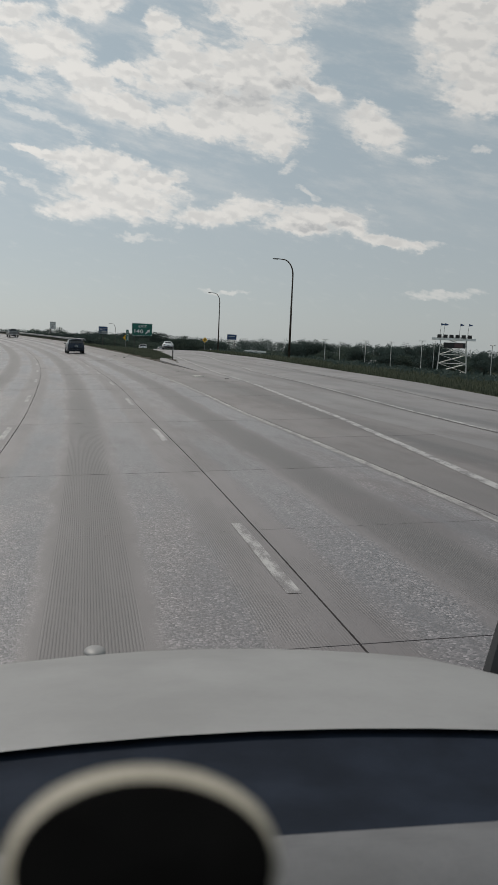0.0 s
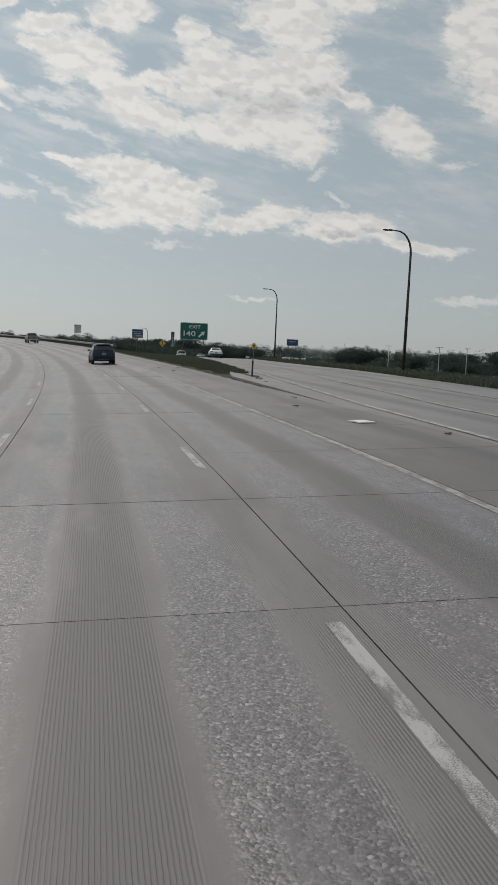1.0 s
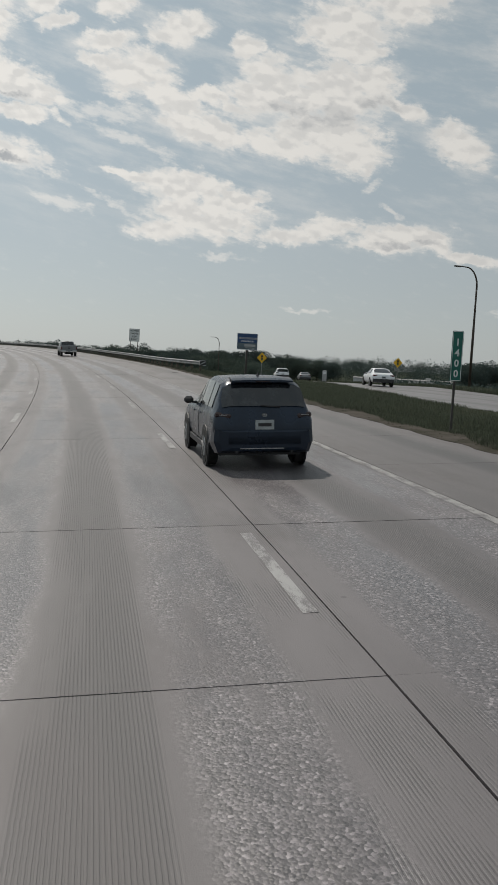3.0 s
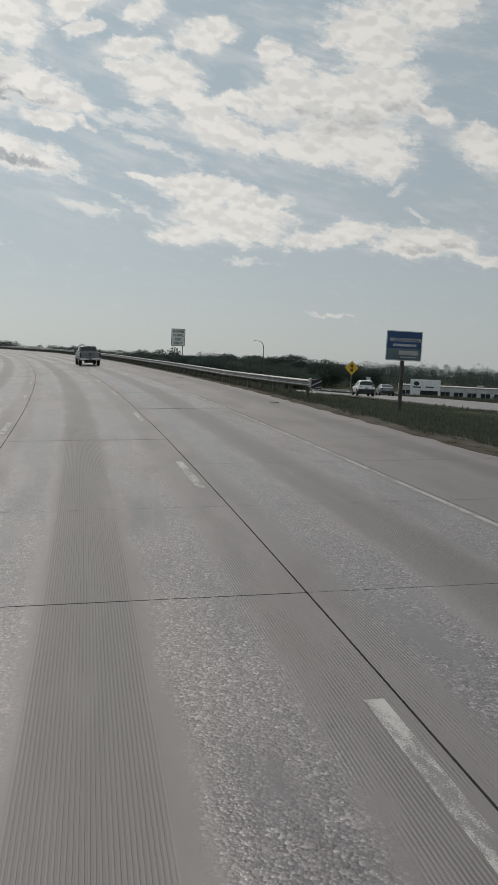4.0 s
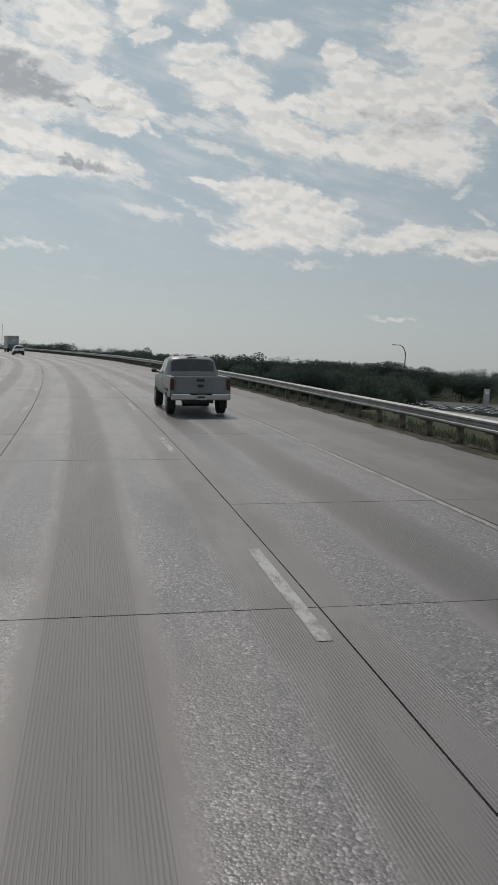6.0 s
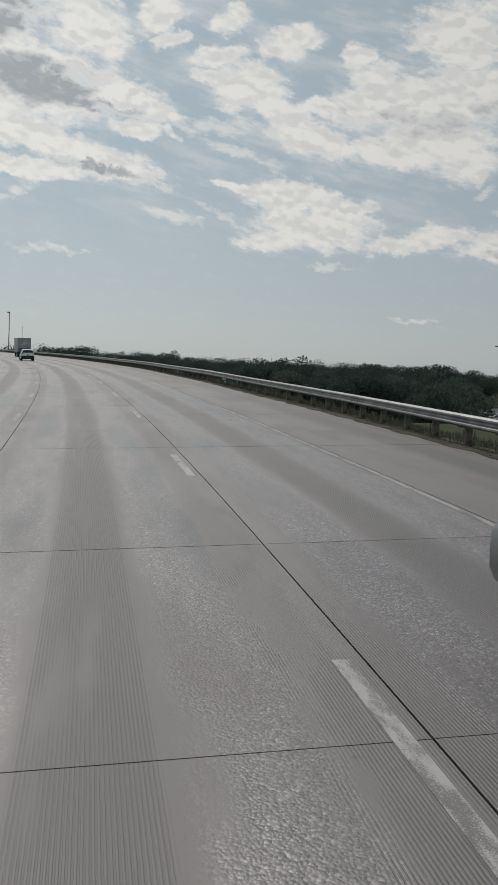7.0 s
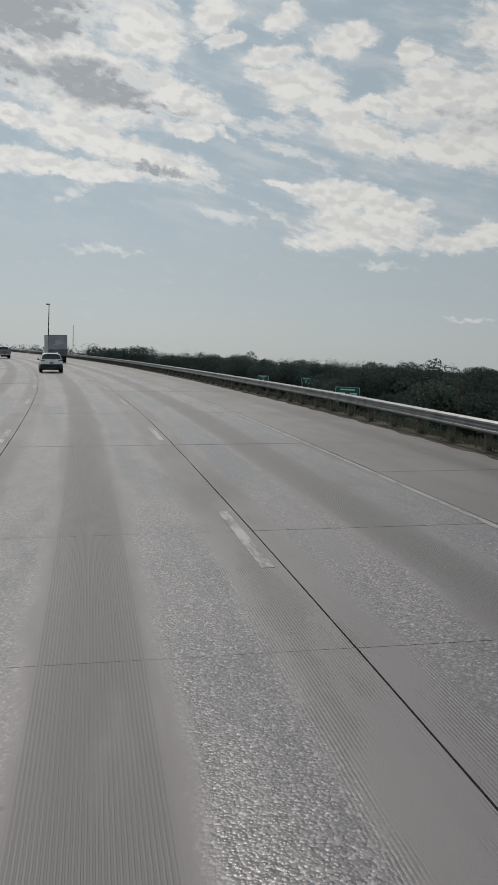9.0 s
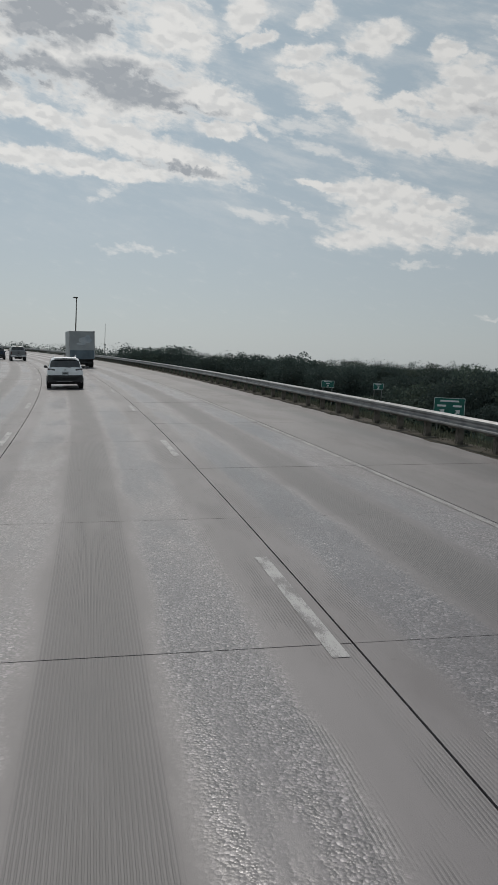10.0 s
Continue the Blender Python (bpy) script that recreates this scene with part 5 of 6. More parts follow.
suv(at_wheels(97.4, 3.12), M_NAVY, "dark blue compact SUV in the lane beside the shoulder", M_NAVY)
suv(at_wheels(319.0, -0.45, 0), M_CAR_WHITE, "white crossover with black lower bumper and roof rails", M_PLASTIC, "slim", True)
pickup(at_wheels(192.0, 3.75), M_SILVER, "silver crew-cab pickup with a chrome rear bumper")
box_truck(at_wheels(359.5, 2.7), "white box truck with a grey picture on its rear door")
pickup(at_wheels(388.0, -2.6), M_SILVER, "silver pickup far along the road near the box truck")
suv(at_wheels(396.0, -4.9), M_NAVY, "dark SUV standing far along the road beside the median", M_PLASTIC)
sedan(at_wheels(144.0, 24.6, -12, on="ramp"), M_CAR_WHITE, "white sedan leaving on the exit ramp")
suv(at_wheels(193.0, 33.2, -14, on="ramp"), M_CAR_WHITE, "white SUV leaving on the exit ramp", M_PLASTIC, "slim")
sedan(at_wheels(204.0, 41.2, -17, on="ramp"), M_SILVER, "silver sedan low down on the exit ramp")


# ---- trees ----
def unit(a):
    return a / np.linalg.norm(a, axis=1, keepdims=True)


def leaves(rn, c, size):
    """One small three-cornered leaf clump at each centre, turned at random."""
    n = len(c)
    a, b = unit(rn.normal(size=(n, 3))), rn.normal(size=(n, 3))
    b = unit(b - a * (a * b).sum(1, keepdims=True))
    w = size * (0.5 + 0.9 * rn.rand(n, 1))
    v = np.stack([c - a * w * 0.5 - b * w * 0.3, c + b * w * 0.45, c + a * w * 0.6 - b * w * 0.2], 1).reshape(-1, 3)
    return v, np.arange(3 * n).reshape(-1, 3).tolist()


def tree_parts(seed, height, spread, leafmat, n_leaf, size):
    r = random.Random(seed)
    t_ = thing("tree", Matrix(), "broad leafy deciduous tree with a dense dark crown", "tree", "trees beyond the motorway")
    bm = bmesh.new()
    trunk_h = height * 0.32
    tube([(0, 0, -0.6), (0.05, 0, trunk_h * 0.5), (0.0, 0.08, trunk_h), (0.1, 0.0, height * 0.7)], [0.30, 0.22, 0.17, 0.05], 7, bm)
    lobes = []
    for k in range(12):
        a = k * 2.4 + r.random()
        rad = spread * (0.15 + 0.42 * r.random())
        z = height * (0.26 + 0.6 * r.random())
        p = (math.cos(a) * rad, math.sin(a) * rad, z)
        tube([(0, 0, trunk_h * (0.7 + 0.3 * r.random())), (p[0] * 0.5, p[1] * 0.5, (trunk_h + z) * 0.5), p], [0.10, 0.07, 0.03], 5, bm)
        lobes.append((p, spread * (0.20 + 0.14 * r.random()), height * (0.13 + 0.09 * r.random())))
    lobes.append(((0, 0, height * 0.82), spread * 0.26, height * 0.18))
    lobes.append(((0.2, 0.1, height * 0.45), spread * 0.42, height * 0.20))
    lobes.append(((-0.3, 0.2, height * 0.2), spread * 0.46, height * 0.16))
    part("trunk", bm, M_BARK, t_)
    rn = np.random.RandomState(seed)
    mid = np.array([q[0] for q in lobes])
    rad = np.array([(q[1], q[1], q[2]) for q in lobes])
    k = np.arange(n_leaf) % len(lobes)
    c = mid[k] + unit(rn.normal(size=(n_leaf, 3))) * rad[k] * (0.35 + 0.66 * rn.rand(n_leaf, 1) ** 0.6)
    v, f = leaves(rn, c, size)
    part("crown", mesh_of("crown", v, f, leafmat), None, t_)
    return t_


TREES = [tree_parts(11, 8.5, 7.0, M_LEAF_A, 7600, 0.28), tree_parts(12, 7.2, 8.0, M_LEAF_B, 7600, 0.28), tree_parts(13, 9.5, 6.0, M_LEAF_A, 7600, 0.28),
         tree_parts(14, 6.0, 6.5, M_LEAF_B, 6600, 0.26), tree_parts(15, 8.0, 9.0, M_LEAF_A, 8000, 0.30)]
HEIGHTS = [8.5, 7.2, 9.5, 6.0, 8.0]


def in_lot(x, y):
    # open ground between the motorway and the car lot, and the lot itself
    return (y < 500 and x > 5 + (y - 220) * 0.13 and x < -6.7 + (y - 109) * 0.356) or (40 < x < 150 and 335 < y < 475)


rt = random.Random(21)
used = set()
count = 0
for k in range(6000):
    if count >= 265:
        break
    s_, d_ = rt.uniform(60, 560), 58 + 170 * rt.random() ** 1.7
    if s_ < 230:
        d_ += 60
    x, y = plan(s_, d_)
    x, y = float(x), float(y)
    if in_lot(x, y) or (s_ < 150 and 55 < d_ < 95) or any((x - a) ** 2 + (y - b) ** 2 < 16 for a, b in used) or d_ < ramp_right(s_) + 12 and s_ < 335:
        continue
    used.add((x, y))
    gz_ = float(ground_z(s_, d_))
    i = rt.randrange(5)
    top = 0.9 + rt.gauss(0, 1.6) + (0.2 if s_ > 330 else 0)
    sc = max(0.55, min(2.0, (top - gz_) / HEIGHTS[i]))
    m = pose(x, y, gz_ - 0.1, 0, 0, rt.uniform(0, 360)) @ Matrix.Diagonal((sc * rt.uniform(0.9, 1.15), sc * rt.uniform(0.9, 1.15), sc, 1))
    src = TREES[i]
    if i in range(5) and TREES[i].get("placed") is None and count < 400:
        TREES[i]["placed"] = 1
        src.matrix_basis = m
    else:
        t_ = copy_thing(src, m)
        t_.matrix_basis = m
    count += 1
for t_ in TREES:
    if "placed" in t_:
        del t_["placed"]


def far_woods(seed, n, where, size, cards=26):
    """Round-headed clumps; below each head a looser skirt reaches the ground."""
    rn = np.random.RandomState(seed)
    cs = []
    for k in range(n):
        x, y, z, h, w = where(rn)
        head = min(h * 0.5, w * rn.uniform(0.75, 1.15))
        up = cards * 2 // 3
        d = unit(rn.normal(size=(up, 3))) * (0.99 * rn.rand(up, 1) ** 0.4)
        cs.append(np.array([x, y, z + h - head]) + d * np.array([w, w, head]))
        d = rn.uniform(-1, 1, size=(cards - up, 3))
        cs.append(np.array([x, y, z + (h - head) * 0.5]) + d * np.array([w * 0.85, w * 0.85, (h - head) * 0.5]))
    v, f = leaves(rn, np.concatenate(cs), size * 2)
    return mesh_of("woods", v, f, M_LEAF_A)


def band(rn):
    az = radians(rn.uniform(-34, 34))
    r = 400 + 420 * rn.rand() ** 1.5
    x, y = -20 + math.sin(az) * r, 150 + math.cos(az) * r
    s_, d_ = nearest(np.array([x]), np.array([y]))
    if abs(d_[0]) < 30:
        x += 60
    if in_lot(x, y):
        y += 130
    z = float(ground_z(*nearest(np.array([x]), np.array([y])))[0])
    return x, y, z, max(3.0, 0.9 + rn.normal() * 1.8 - z), rn.uniform(2.4, 5.4)


tagged(part("far_woods", far_woods(5, 1700, band, 0.24, 240), None), "distant dark band of woodland on the horizon", "woods", kind="stuff")


# ---- grass, weeds and scrub ----
def tufts(name, seed, n, where, hlo, hhi, mat, blades=5, wide=0.012):
    """Clumps of bent blades; where(rn, n) gives road coordinates."""
    rn = np.random.RandomState(seed)
    s, d = where(rn, n)
    x, y = plan(s, d)
    z = ground_z(s, d) - 0.03
    v = np.empty((n * blades, 5, 3))
    for b in range(blades):
        a = rn.rand(n) * 2 * np.pi
        h = hlo + (hhi - hlo) * rn.rand(n) ** 1.5 * (0.45 + 0.55 * (0.5 + 0.5 * np.sin(s * 0.9 + 3 * np.sin(d * 0.8)) * np.cos(s * 0.37 + d)))
        lean = h * (0.15 + 0.5 * rn.rand(n))
        ox, oy = rn.normal(size=n) * 0.06, rn.normal(size=n) * 0.06
        ca, sa = np.cos(a), np.sin(a)
        w = wide * (0.7 + rn.rand(n)) * (0.6 + h)
        for k, (f, q, g) in enumerate(((0, -1, 0), (0, 1, 0), (0.35, 1, 0.6), (0.35, -1, 0.6), (1, 0, 1))):
            r = q * w * (1 - 0.3 * g)
            v[b::blades, k, 0] = x + ox + ca * lean * f - sa * r
            v[b::blades, k, 1] = y + oy + sa * lean * f + ca * r
            v[b::blades, k, 2] = z + h * g * (1 - 0.2 * f)
    m = n * blades
    base = np.arange(m)[:, None] * 5
    quads = (base + np.array([0, 1, 2, 3])).tolist()
    tris = (base + np.array([3, 2, 4])).tolist()
    return mesh_of(name, v.reshape(-1, 3), quads + tris, mat)


def in_gore(rn, n):
    s = 77.5 + rn.rand(n) ** 0.8 * 75
    lo, hi = 9.1 + 0.25 * np.sin(s), ramp_left(s) - 0.75
    return s, lo + (hi - lo) * rn.rand(n)


def under_rail(rn, n):
    s = 143 + rn.rand(n) * 230
    return s, 8.95 + 2.8 * rn.rand(n) ** 1.4


def beyond_ramp(rn, n):
    s = -25 + rn.rand(n) * 250
    return s, ramp_right(s) + 0.15 + 6.0 * rn.rand(n) ** 1.3


def on_bank(rn, n):
    s = 150 + rn.rand(n) * 220
    return s, 11.0 + (ramp_left(s).clip(0, 34) - 12.5) * rn.rand(n)


tagged(part("roadside_grass", tufts("roadside_grass", 3, 32000, in_gore, 0.05, 0.32, M_GRASS, 6, 0.007), None), "tall green grass growing in the gore beside the shoulder", "grass", kind="stuff")
tagged(part("rail_weeds", tufts("rail_weeds", 4, 16000, under_rail, 0.04, 0.30, M_WEED, 5, 0.007), None), "dry weeds under the guardrail", "weeds", kind="stuff")
tagged(part("ramp_weeds", tufts("ramp_weeds", 5, 22000, beyond_ramp, 0.12, 0.6, M_GRASS, 4, 0.013), None), "rank green weeds along the outer edge of the ramp", "weeds", kind="stuff")
tagged(part("bank_grass", tufts("bank_grass", 6, 9000, on_bank, 0.15, 0.5, M_GRASS, 4, 0.018), None), "rough grass on the embankment", "grass", kind="stuff")


def scrub(rn):
    s_ = rn.uniform(-20, 460)
    lo = float(np.where(s_ < 335, ramp_right(s_) + 4, 24.0))
    d_ = lo + (110 - lo) * rn.rand() ** 1.3 if lo < 100 else lo + 30 * rn.rand()
    x, y = plan(s_, d_)
    low = in_lot(float(x), float(y))
    h = 0.3 + 0.3 * rn.rand() if low else 0.4 + 1.2 * rn.rand() * (1.0 if s_ > 150 else 0.3)
    return float(x), float(y), float(ground_z(s_, d_)) - 0.2, h, 0.8 + rn.rand() * 1.2


tagged(part("scrub", far_woods(8, 2800, scrub, 0.16, 60), None), "low green scrub between ramp and trees", "scrub", kind="stuff")

# dirt strip at the edge of the paving
def dirt_edge(s):
    wavy = 0.25 * np.sin(s * 0.7) + 0.15 * np.sin(s * 2.3)
    tip = np.maximum(ramp_left(s) - 1.0 + wavy, 8.7) * np.clip((s - 66) / 3, 0, 1) + 8.65 * np.clip((69 - s) / 3, 0, 1)
    w = np.clip((s - 78) / 8, 0, 1)
    return tip * (1 - w) + (9.35 + wavy) * w


dirt = ribbon("dirt_verge", 66, 420, lambda s: 8.55 - 0.10 * np.sin(s * 1.1) ** 2 - 0.04 * np.sin(s * 3.7), dirt_edge, M_DIRT, 0.010, lambda s, d: np.maximum(ground_z(s, d), surface(s, d) * (d < 8.7) + (d >= 8.7) * -99.0), 0.5, 4, 0.10)
tagged(part("dirt_verge", dirt, None), "strip of bare dirt and gravel along the shoulder", "verge", kind="structure")
rs = np.random.RandomState(9)
v, f = [], []
for k in range(2600):
    s_ = 72 + rs.rand() * 260
    d_ = 8.5 + abs(rs.normal()) * 0.35
    x, y = plan(s_, d_)
    z = float(max(ground_z(s_, d_), surface(s_, d_) - 0.05)) + 0.012
    q = 0.012 + 0.03 * rs.rand() ** 3
    i = len(v)
    c = np.array([float(x), float(y), z])
    v += [c + np.array(o) * q * (0.6 + 0.6 * rs.rand()) for o in ((1, 0, 0), (0, 1, 0), (-1, 0, 0), (0, -1, 0), (0, 0, 0.8), (0, 0, -0.8))]
    f += [(i, i + 1, i + 4), (i + 1, i + 2, i + 4), (i + 2, i + 3, i + 4), (i + 3, i, i + 4)]
tagged(part("gravel", mesh_of("gravel", v, f, M_DIRT), None), "loose gravel on the shoulder edge", "gravel", kind="stuff")

# ---- debris ----
bd = thing("board", spot(49.2, 7.36, 0.012, 14), "pale broken board lying flat on the paved gore", "debris")
bm = bmesh.new()
loft([[(-0.26, y, 0.0), (0.26, y, 0.0), (0.25, y, 0.035), (-0.25, y, 0.03)] for y in (-0.32, 0.1, 0.34)], bm)
part("plank", bm, M_BOARD, bd)
rd = random.Random(3)
SCRAPS = [(55.0, 7.0), (89.4, 6.5), (83.4, 6.66), (88.4, 8.1), (46.0, 8.4), (163.0, 7.3), (141.0, 7.6), (59.0, 8.0)]
for k, (s_, d_) in enumerate(SCRAPS):
    t_ = thing("rubber_scrap", spot(s_, d_, 0.008, rd.uniform(0, 180)), "curled black scrap of tyre rubber on the shoulder", "debris", "scraps on the shoulder")
    ln = 0.12 + 0.14 * rd.random() + (0.18 if k == 3 else 0)
    rings = []
    for j in range(7):
        a = -1 + 2 * j / 6
        c = (a * ln, 0.12 * ln * math.sin(a * 2.2 + k), 0.02 + 0.06 * a * a * (k % 3 == 2))
        rings.append([(c[0], c[1] - 0.035, c[2]), (c[0], c[1] + 0.035, c[2]), (c[0], c[1] + 0.03, c[2] + 0.018), (c[0], c[1] - 0.03, c[2] + 0.018)])
    part("tread", loft(rings), M_RUBBER, t_)


# ---- things beyond the ramp ----
def ground_at(x, y):
    s_, d_ = nearest(np.array([x]), np.array([y]))
    return float(ground_z(s_, d_)[0])


# lattice sign tower
tz = ground_at(60.0, 136.0)
tw = thing("sign_tower", pose(60.0, 136.0, tz, 0, 0, -22), "white steel lattice tower carrying advertising boards and small flags", "sign tower")
top = 4.2 - tz
for sx in (-1, 1):
    for sy in (-1, 1):
        part("leg", rod((sx * 2.5, sy * 1.2, -0.3), (sx * 2.1, sy * 0.9, top), 0.09, 0.07, 6), M_TOWER, tw)
for face in (-1, 1):
    n = 5
    for k in range(n):
        z0, z1 = top * k / n, top * (k + 1) / n
        w0, w1 = 2.5 - 0.4 * k / n, 2.5 - 0.4 * (k + 1) / n
        y0 = face * (1.2 - 0.3 * k / n)
        part("brace", rod((-w0, y0, z0), (w1, y0, z1), 0.05, sides=5), M_TOWER, tw)
        part("brace", rod((w0, y0, z0), (-w1, y0, z1), 0.05, sides=5), M_TOWER, tw)
        part("brace", rod((-w1, y0, z1), (w1, y0, z1), 0.05, sides=5), M_TOWER, tw)
pnl = part("sign_board", box((7.2, 0.5, 0.42), (0, -1.0, top - 0.35), 0.03), M_SIGN_WHITE, tw)
for k in range(6):
    part("text_bar", box((0.7, 0.06, 0.55), (-2.4 + k * 1.0, -1.28, top + 0.1)), M_SIGN_BLACK, pnl)
part("lower_board", box((3.6, 0.4, 0.9), (0.2, -1.0, top - 1.4), 0.03), M_SIGN_BLACK, tw)
part("logo_board", box((1.4, 0.06, 0.7), (0.9, -1.24, top - 1.4), 0.0), M_SIGN_RED, tw)
for px_ in (-2.3, -1.7, 0.9, 2.3):
    fp = part("flagpole", rod((px_, 0, top), (px_ + 0.1, 0, top + 2.3), 0.035, 0.02, 6), M_STEEL_DARK, tw)
    part("flag", loft([[(px_ + 0.1, 0, top + 2.3), (px_ + 0.1, 0.01, top + 2.3), (px_ + 0.1, 0.01, top + 1.9), (px_ + 0.1, 0, top + 1.9)], [(px_ + 0.7, 0.1, top + 2.15), (px_ + 0.7, 0.11, top + 2.15), (px_ + 0.7, 0.11, top + 1.98), (px_ + 0.7, 0.1, top + 1.98)]]), M_SIGN_BLUE, fp)

# lot lights on pale poles
for az_, dist_, hh in ((15.4, 215, 6.6), (16.4, 230, 6.6), (18.1, 200, 6.4), (19.8, 210, 6.6), (21.8, 185, 6.4), (22.6, 240, 7.0), (26.3, 190, 6.0)):
    x, y = dist_ * math.sin(radians(az_)), dist_ * math.cos(radians(az_))
    z = ground_at(x, y)
    t_ = thing("lot_light", pose(x, y, z, 0, 0, az_), "pale square twin-head light pole in the car lot", "light pole", "lot lights")
    part("pole", rod((0, 0, -0.2), (0, 0, hh - z * 0.35), 0.09, 0.07, 8), M_TOWER, t_)
    for sx in (-1, 1):
        part("lamp_head", box((0.6, 0.4, 0.12), (sx * 0.5, 0, hh - z * 0.35), 0.02), M_TOWER, t_)

# car dealer's lot and buildings
LOT_Z = ground_at(70.0, 440.0)
lot = tagged(part("car_lot", box((120, 160, 0.2), (78, 425, LOT_Z + 0.25)), M_ASPHALT), "asphalt car lot below the motorway", "car park", kind="structure")


def building(x, y, w, dp, h, turn, wall, label, bays, entry=None):
    z = LOT_Z + 0.33
    t_ = thing("building", pose(x, y, z, 0, 0, turn), label, "building", "buildings round the car lot")
    part("wall", box((w, dp, h), (0, 0, h / 2), 0.05), wall, t_)
    rf = part("roof", box((w + 0.4, dp + 0.4, 0.35), (0, 0, h + 0.1), 0.05), M_ROOF, t_)
    part("roof_unit", box((2.2, 1.8, 1.0), (w * 0.2, 0.5, h + 0.7), 0.05), M_ALU, rf)
    for k in range(bays):
        cx = -w / 2 + w * (k + 0.5) / bays
        wf = part("window", box((w / bays * 0.72, 0.12, h * 0.5), (cx, -dp / 2 - 0.02, h * 0.36), 0.0), M_ALU, t_)
        for j in range(2):
            part("pane", box((w / bays * 0.32, 0.06, h * 0.44), (cx + (j - 0.5) * w / bays * 0.35, -dp / 2 - 0.07, h * 0.36)), M_GLASS_DARK, wf)
    if entry is not None:
        en = part("entrance_portal", box((12.0, 1.2, h + 2.7), (entry, -dp / 2 - 0.5, (h + 2.7) / 2), 0.06), M_SIGN_WHITE, t_)
        part("entrance_door", box((7.0, 0.1, h * 0.62), (entry + 1.6, -dp / 2 - 1.12, h * 0.31)), M_GLASS_DARK, en)
        bm = bmesh.new()
        bmesh.ops.create_cone(bm, cap_ends=True, segments=18, radius1=0.9, radius2=0.9, depth=0.08, matrix=pose(entry - 3.6, -dp / 2 - 1.14, h + 1.0, 90, 0, 0) @ Matrix.Diagonal((1.3, 1, 1, 1)))
        part("logo_disc", bm, M_STEEL_DARK, en)
        for k in range(2):
            part("text_bar", box((3.4, 0.06, 0.5), (entry - 3.4 + k * 5.2, -dp / 2 - 1.13, h - 0.5 + 0.2 * k)), M_STEEL_DARK, en)
    return t_


building(100, 456, 48, 18, 4.6, -12, M_STUCCO, "low grey car dealer's showroom with a white entrance portal", 9, -13.5)
building(146, 440, 26, 16, 4.6, -20, M_STUCCO, "low grey service building beside the showroom", 6)
py_ = thing("dealer_pylon", pose(61.0, 449.0, LOT_Z + 0.33, 0, 0, -10), "grey dealer pylon sign with a round emblem", "sign")
part("pylon", box((2.0, 0.6, -3.4 - LOT_Z - 0.33), (0, 0, (-3.4 - LOT_Z - 0.33) / 2), 0.15), M_ALU, py_)
part("emblem", box((1.5, 0.1, 1.2), (0, -0.35, -3.4 - LOT_Z - 1.4), 0.3), M_SIGN_WHITE, py_)

# parked cars in rows
r2 = random.Random(8)
base_cars = []
n_car = 0
for row in range(6):
    for col in range(10):
        x, y = 26 + col * 4.9 + row * 1.5 + r2.uniform(-0.3, 0.3), 398 + row * 10 + r2.uniform(-0.4, 0.4)
        if r2.random() < 0.15:
            continue
        m = pose(x, y, LOT_Z + 0.355, 0, 0, 88 + r2.uniform(-3, 3))
        k = r2.randrange(3)
        if n_car < 3:
            t_ = sedan(m, (M_CAR_WHITE, M_SILVER, M_NAVY)[n_car], ("white", "silver", "dark blue")[n_car] + " sedan parked in the car lot")
            t_["group"] = "cars parked in the lot"
            base_cars.append(t_)
        else:
            copy_thing(base_cars[k if r2.random() < 0.5 else 1], m)
        n_car += 1


# green guide signs on the street below
def guide_sign(x, y, top, w, h, turn, label, arrows):
    z = min(ground_at(x, y), top - h - 2.5)
    t_ = thing("guide_sign", pose(x, y, z, 0, 0, turn), label, "road sign", "guide signs below the motorway")
    zc = top - z - h / 2
    pn = plate("sign_panel", w, h, M_SIGN_GREEN, t_, (0, 0, zc), 0.08)
    rim_of("border", w - 0.04, h - 0.04, 0.05, M_SIGN_WHITE, pn, (0, -0.012, 0), 0.08)
    bar("text_bar", w * 0.6, h * 0.09, (0, -0.013, h * 0.33), M_SIGN_WHITE, pn)
    for k in range(arrows):
        cx = (k - (arrows - 1) / 2) * w * 0.5
        bar("text_bar", w * 0.28, h * 0.1, (cx, -0.013, h * 0.08), M_SIGN_WHITE, pn)
        bm = bmesh.new()
        q = h * 0.16
        bm.faces.new([bm.verts.new((cx + a * q, -0.014, -h * 0.26 + b * q)) for a, b in ((-1, -0.6), (-0.6, -1), (0.3, -0.1), (0.8, -0.6), (1, 1), (-0.6, 0.8), (-0.1, 0.3))])
        part("arrow", bm, M_SIGN_WHITE, pn)
    for px_ in (-w * 0.35, w * 0.35):
        part("post", box((0.12, 0.12, zc + 0.4), (px_, 0.08, zc / 2 - 0.1), 0.006), M_GALV, t_)
    return t_


guide_sign(-32.6, 371.0, -0.8, 3.7, 2.3, 6, "green double guide sign with white arrows below the motorway", 2)
guide_sign(-49.0, 412.0, -0.6, 2.2, 1.2, 8, "smaller green guide sign below the motorway", 1)
guide_sign(-40.5, 415.0, -0.7, 1.8, 1.1, 8, "small green guide sign beside the street", 1)


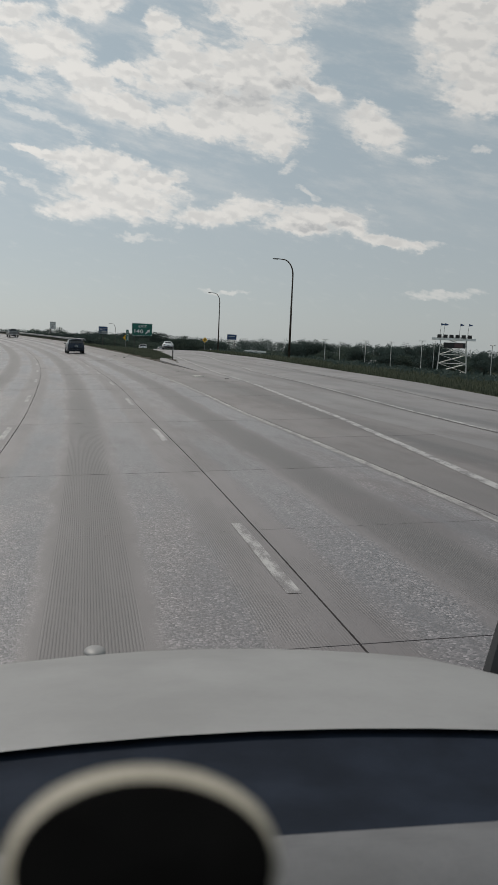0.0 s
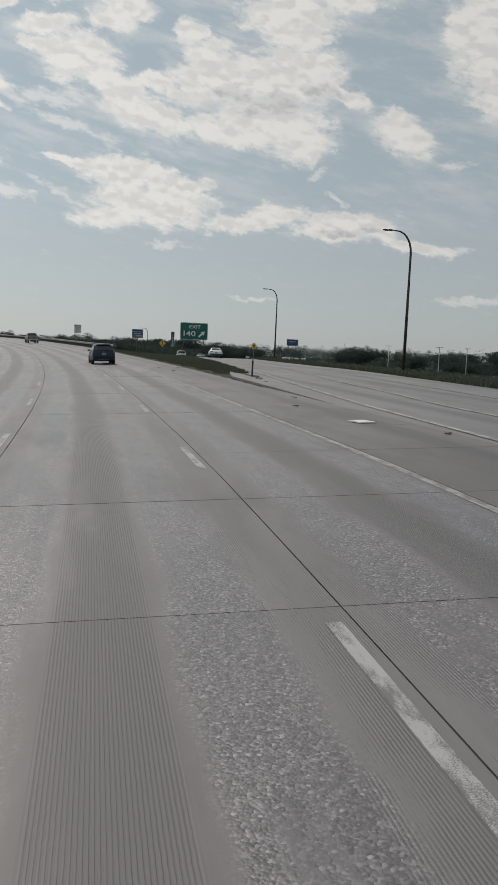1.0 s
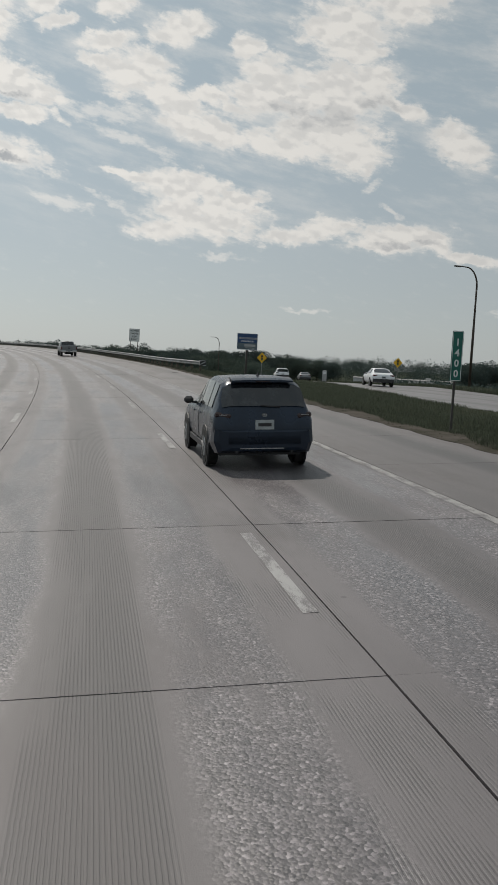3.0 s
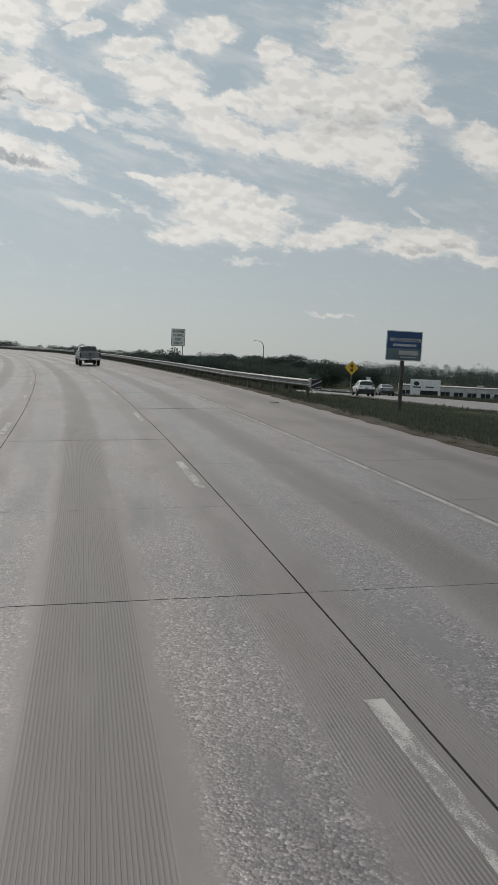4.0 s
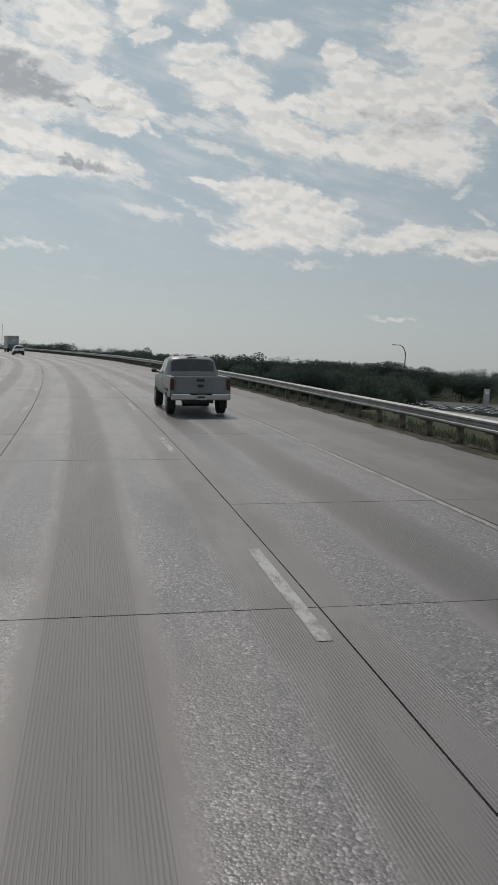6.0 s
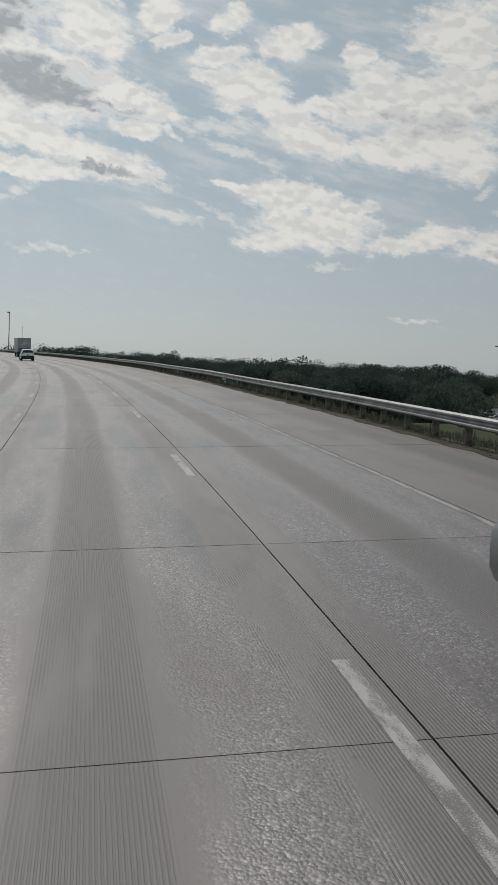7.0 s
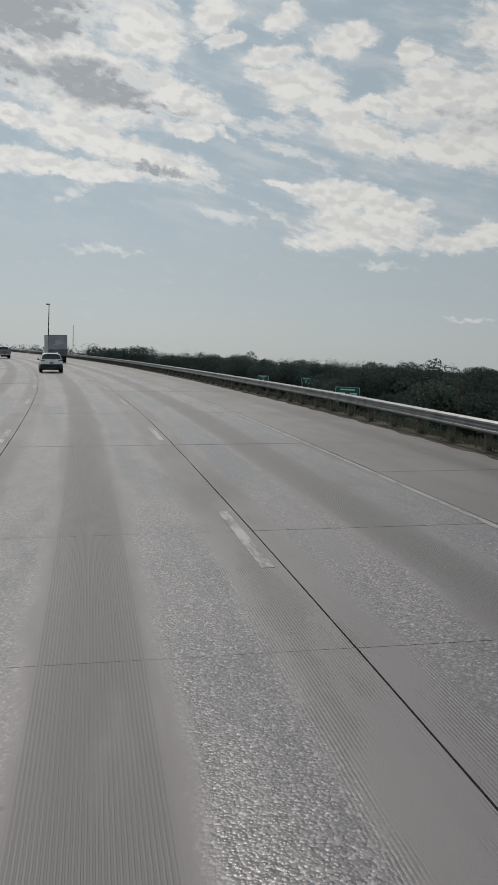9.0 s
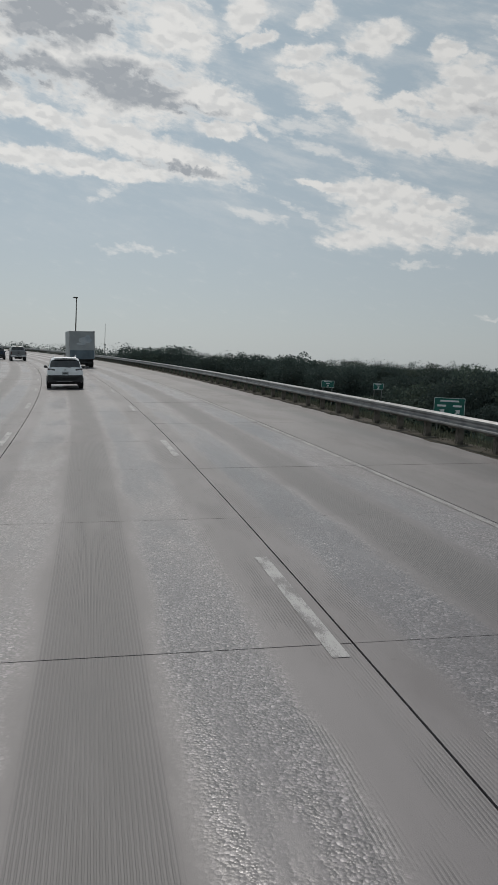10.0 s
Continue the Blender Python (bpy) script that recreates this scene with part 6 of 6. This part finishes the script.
# ---- the carrying truck, at the start of the way ----
tk = thing("truck_front", pose(0.30, 0.0, 0.0, 0, 0, 0), "white truck front with sloping hood, dark cowl and grey dashboard", "truck")
hood = bmesh.new()
rings = []
for y, z, w, cr in ((1.42, 1.585, 0.98, 0.03), (1.6, 1.555, 1.0, 0.035), (2.0, 1.49, 0.98, 0.045), (2.22, 1.435, 0.95, 0.05), (2.34, 1.36, 0.90, 0.05), (2.42, 1.22, 0.86, 0.03)):
    ring = []
    for k in range(13):
        a = -1 + k / 6
        ring.append((a * w, y - 0.10 * a * a, z - cr * a * a * 1.1 - 0.10 * max(0, abs(a) - 0.8) / 0.2))
    rings.append(ring)
loft(rings, hood, closed=False, caps=False)
part("hood", hood, M_HOOD, tk, "dusty white sloping hood", smooth=True)
bd_ = bmesh.new()
bmesh.ops.create_uvsphere(bd_, u_segments=14, v_segments=8, radius=1.0, matrix=pose(-0.285, 2.24, 1.428) @ Matrix.Diagonal((0.03, 0.04, 0.011, 1)))
part("hood_badge", bd_, M_HOOD, tk, smooth=True)
cw = bmesh.new()
loft([[(a * 0.98, y - 0.10 * a * a, z - 0.034 * a * a) for a in (-0.8, -0.6, -0.4, -0.2, 0, 0.2, 0.4, 0.6, 0.8)] for y, z in ((1.52, 1.561), (1.44, 1.574), (1.30, 1.565), (1.02, 1.60))], cw, closed=False, caps=False)
part("cowl", cw, M_COWL, tk, "dark blue-grey cowl panel", smooth=True)
db = bmesh.new()
loft([[(a, y, z) for a in (-0.95, -0.4, 0.1, 0.6, 0.95)] for y, z in ((1.02, 1.635), (0.94, 1.665), (0.7, 1.68), (0.66, 1.5))], db, closed=False, caps=False)
part("dashboard", db, M_DASH, tk, "grey padded dashboard", smooth=True)
n = 32
def circle(r_, z_):
    return [(math.cos(2 * math.pi * k / n) * r_, math.sin(2 * math.pi * k / n) * r_, z_) for k in range(n)]


ho = part("round_holder", loft([circle(r_, z_) for r_, z_ in ((0.055, -0.12), (0.088, -0.014), (0.084, -0.003), (0.074, 0.0), (0.060, -0.002))], caps=False), M_CREAM, tk, "cream-rimmed dark round object", smooth=True)
# it stands close before the eye, on an added stalk
NEAR = 0.30
ho.matrix_basis = Matrix.Translation((-0.30 * (1 - NEAR), 0.0, 2.288 * (1 - NEAR))) @ Matrix.Scale(NEAR, 4) @ pose(-0.264, 0.50, 1.974, 4, 0, 0)
stalk_top = ho.matrix_basis @ Vector((0.0, 0.0, -0.24))
part("stalk", tube([stalk_top, stalk_top + Vector((0.0, 0.16, -0.12)), (stalk_top.x, 0.72, 1.70)], [0.02, 0.014, 0.018], 8), M_FLAT_BLACK, tk, "black stalk added under the round object")
# this cap closes the opening; its black is the inside's shade put into colour
wl = part("holder_pad", loft([circle(r_, z_) for r_, z_ in ((0.055, -0.12), (0.078, -0.004), (0.079, 0.002), (0.075, 0.005), (0.050, 0.004), (0.01, 0.003))], caps=True), M_FLAT_BLACK, ho, "black cap for the dark inside of the round object", smooth=True)
wl.matrix_basis = pose(0.0, -0.022, 0.0)
for sx in (-1, 1):
    part("fender", loft([[(sx * 0.98, y, 1.45), (sx * 1.14, y, 1.22), (sx * 1.17, y, 0.75), (sx * 0.9, y, 0.75)] for y in (0.6, 1.2, 1.9, 2.25)]), M_HOOD, tk)
    part("mirror_arm", rod((sx * 0.93, 2.38, 1.05), (sx * 1.05, 2.47, 1.40), 0.05, 0.035, 8), M_PLASTIC, tk)
    wheel(tk, sx * 0.98, 1.45, 0.48, 0.28, sx)
part("grille", box((1.5, 0.1, 0.75), (0, 2.36, 0.85), 0.03), M_CHROME, tk)
part("bumper", box((2.2, 0.2, 0.3), (0, 2.42, 0.5), 0.04), M_CHROME, tk)
part("axle", rod((-0.95, 1.45, 0.48), (0.95, 1.45, 0.48), 0.08, 0.08, 8), M_PLASTIC, tk)
part("chassis", box((0.8, 2.4, 0.25), (0, 1.2, 0.72)), M_PLASTIC, tk)
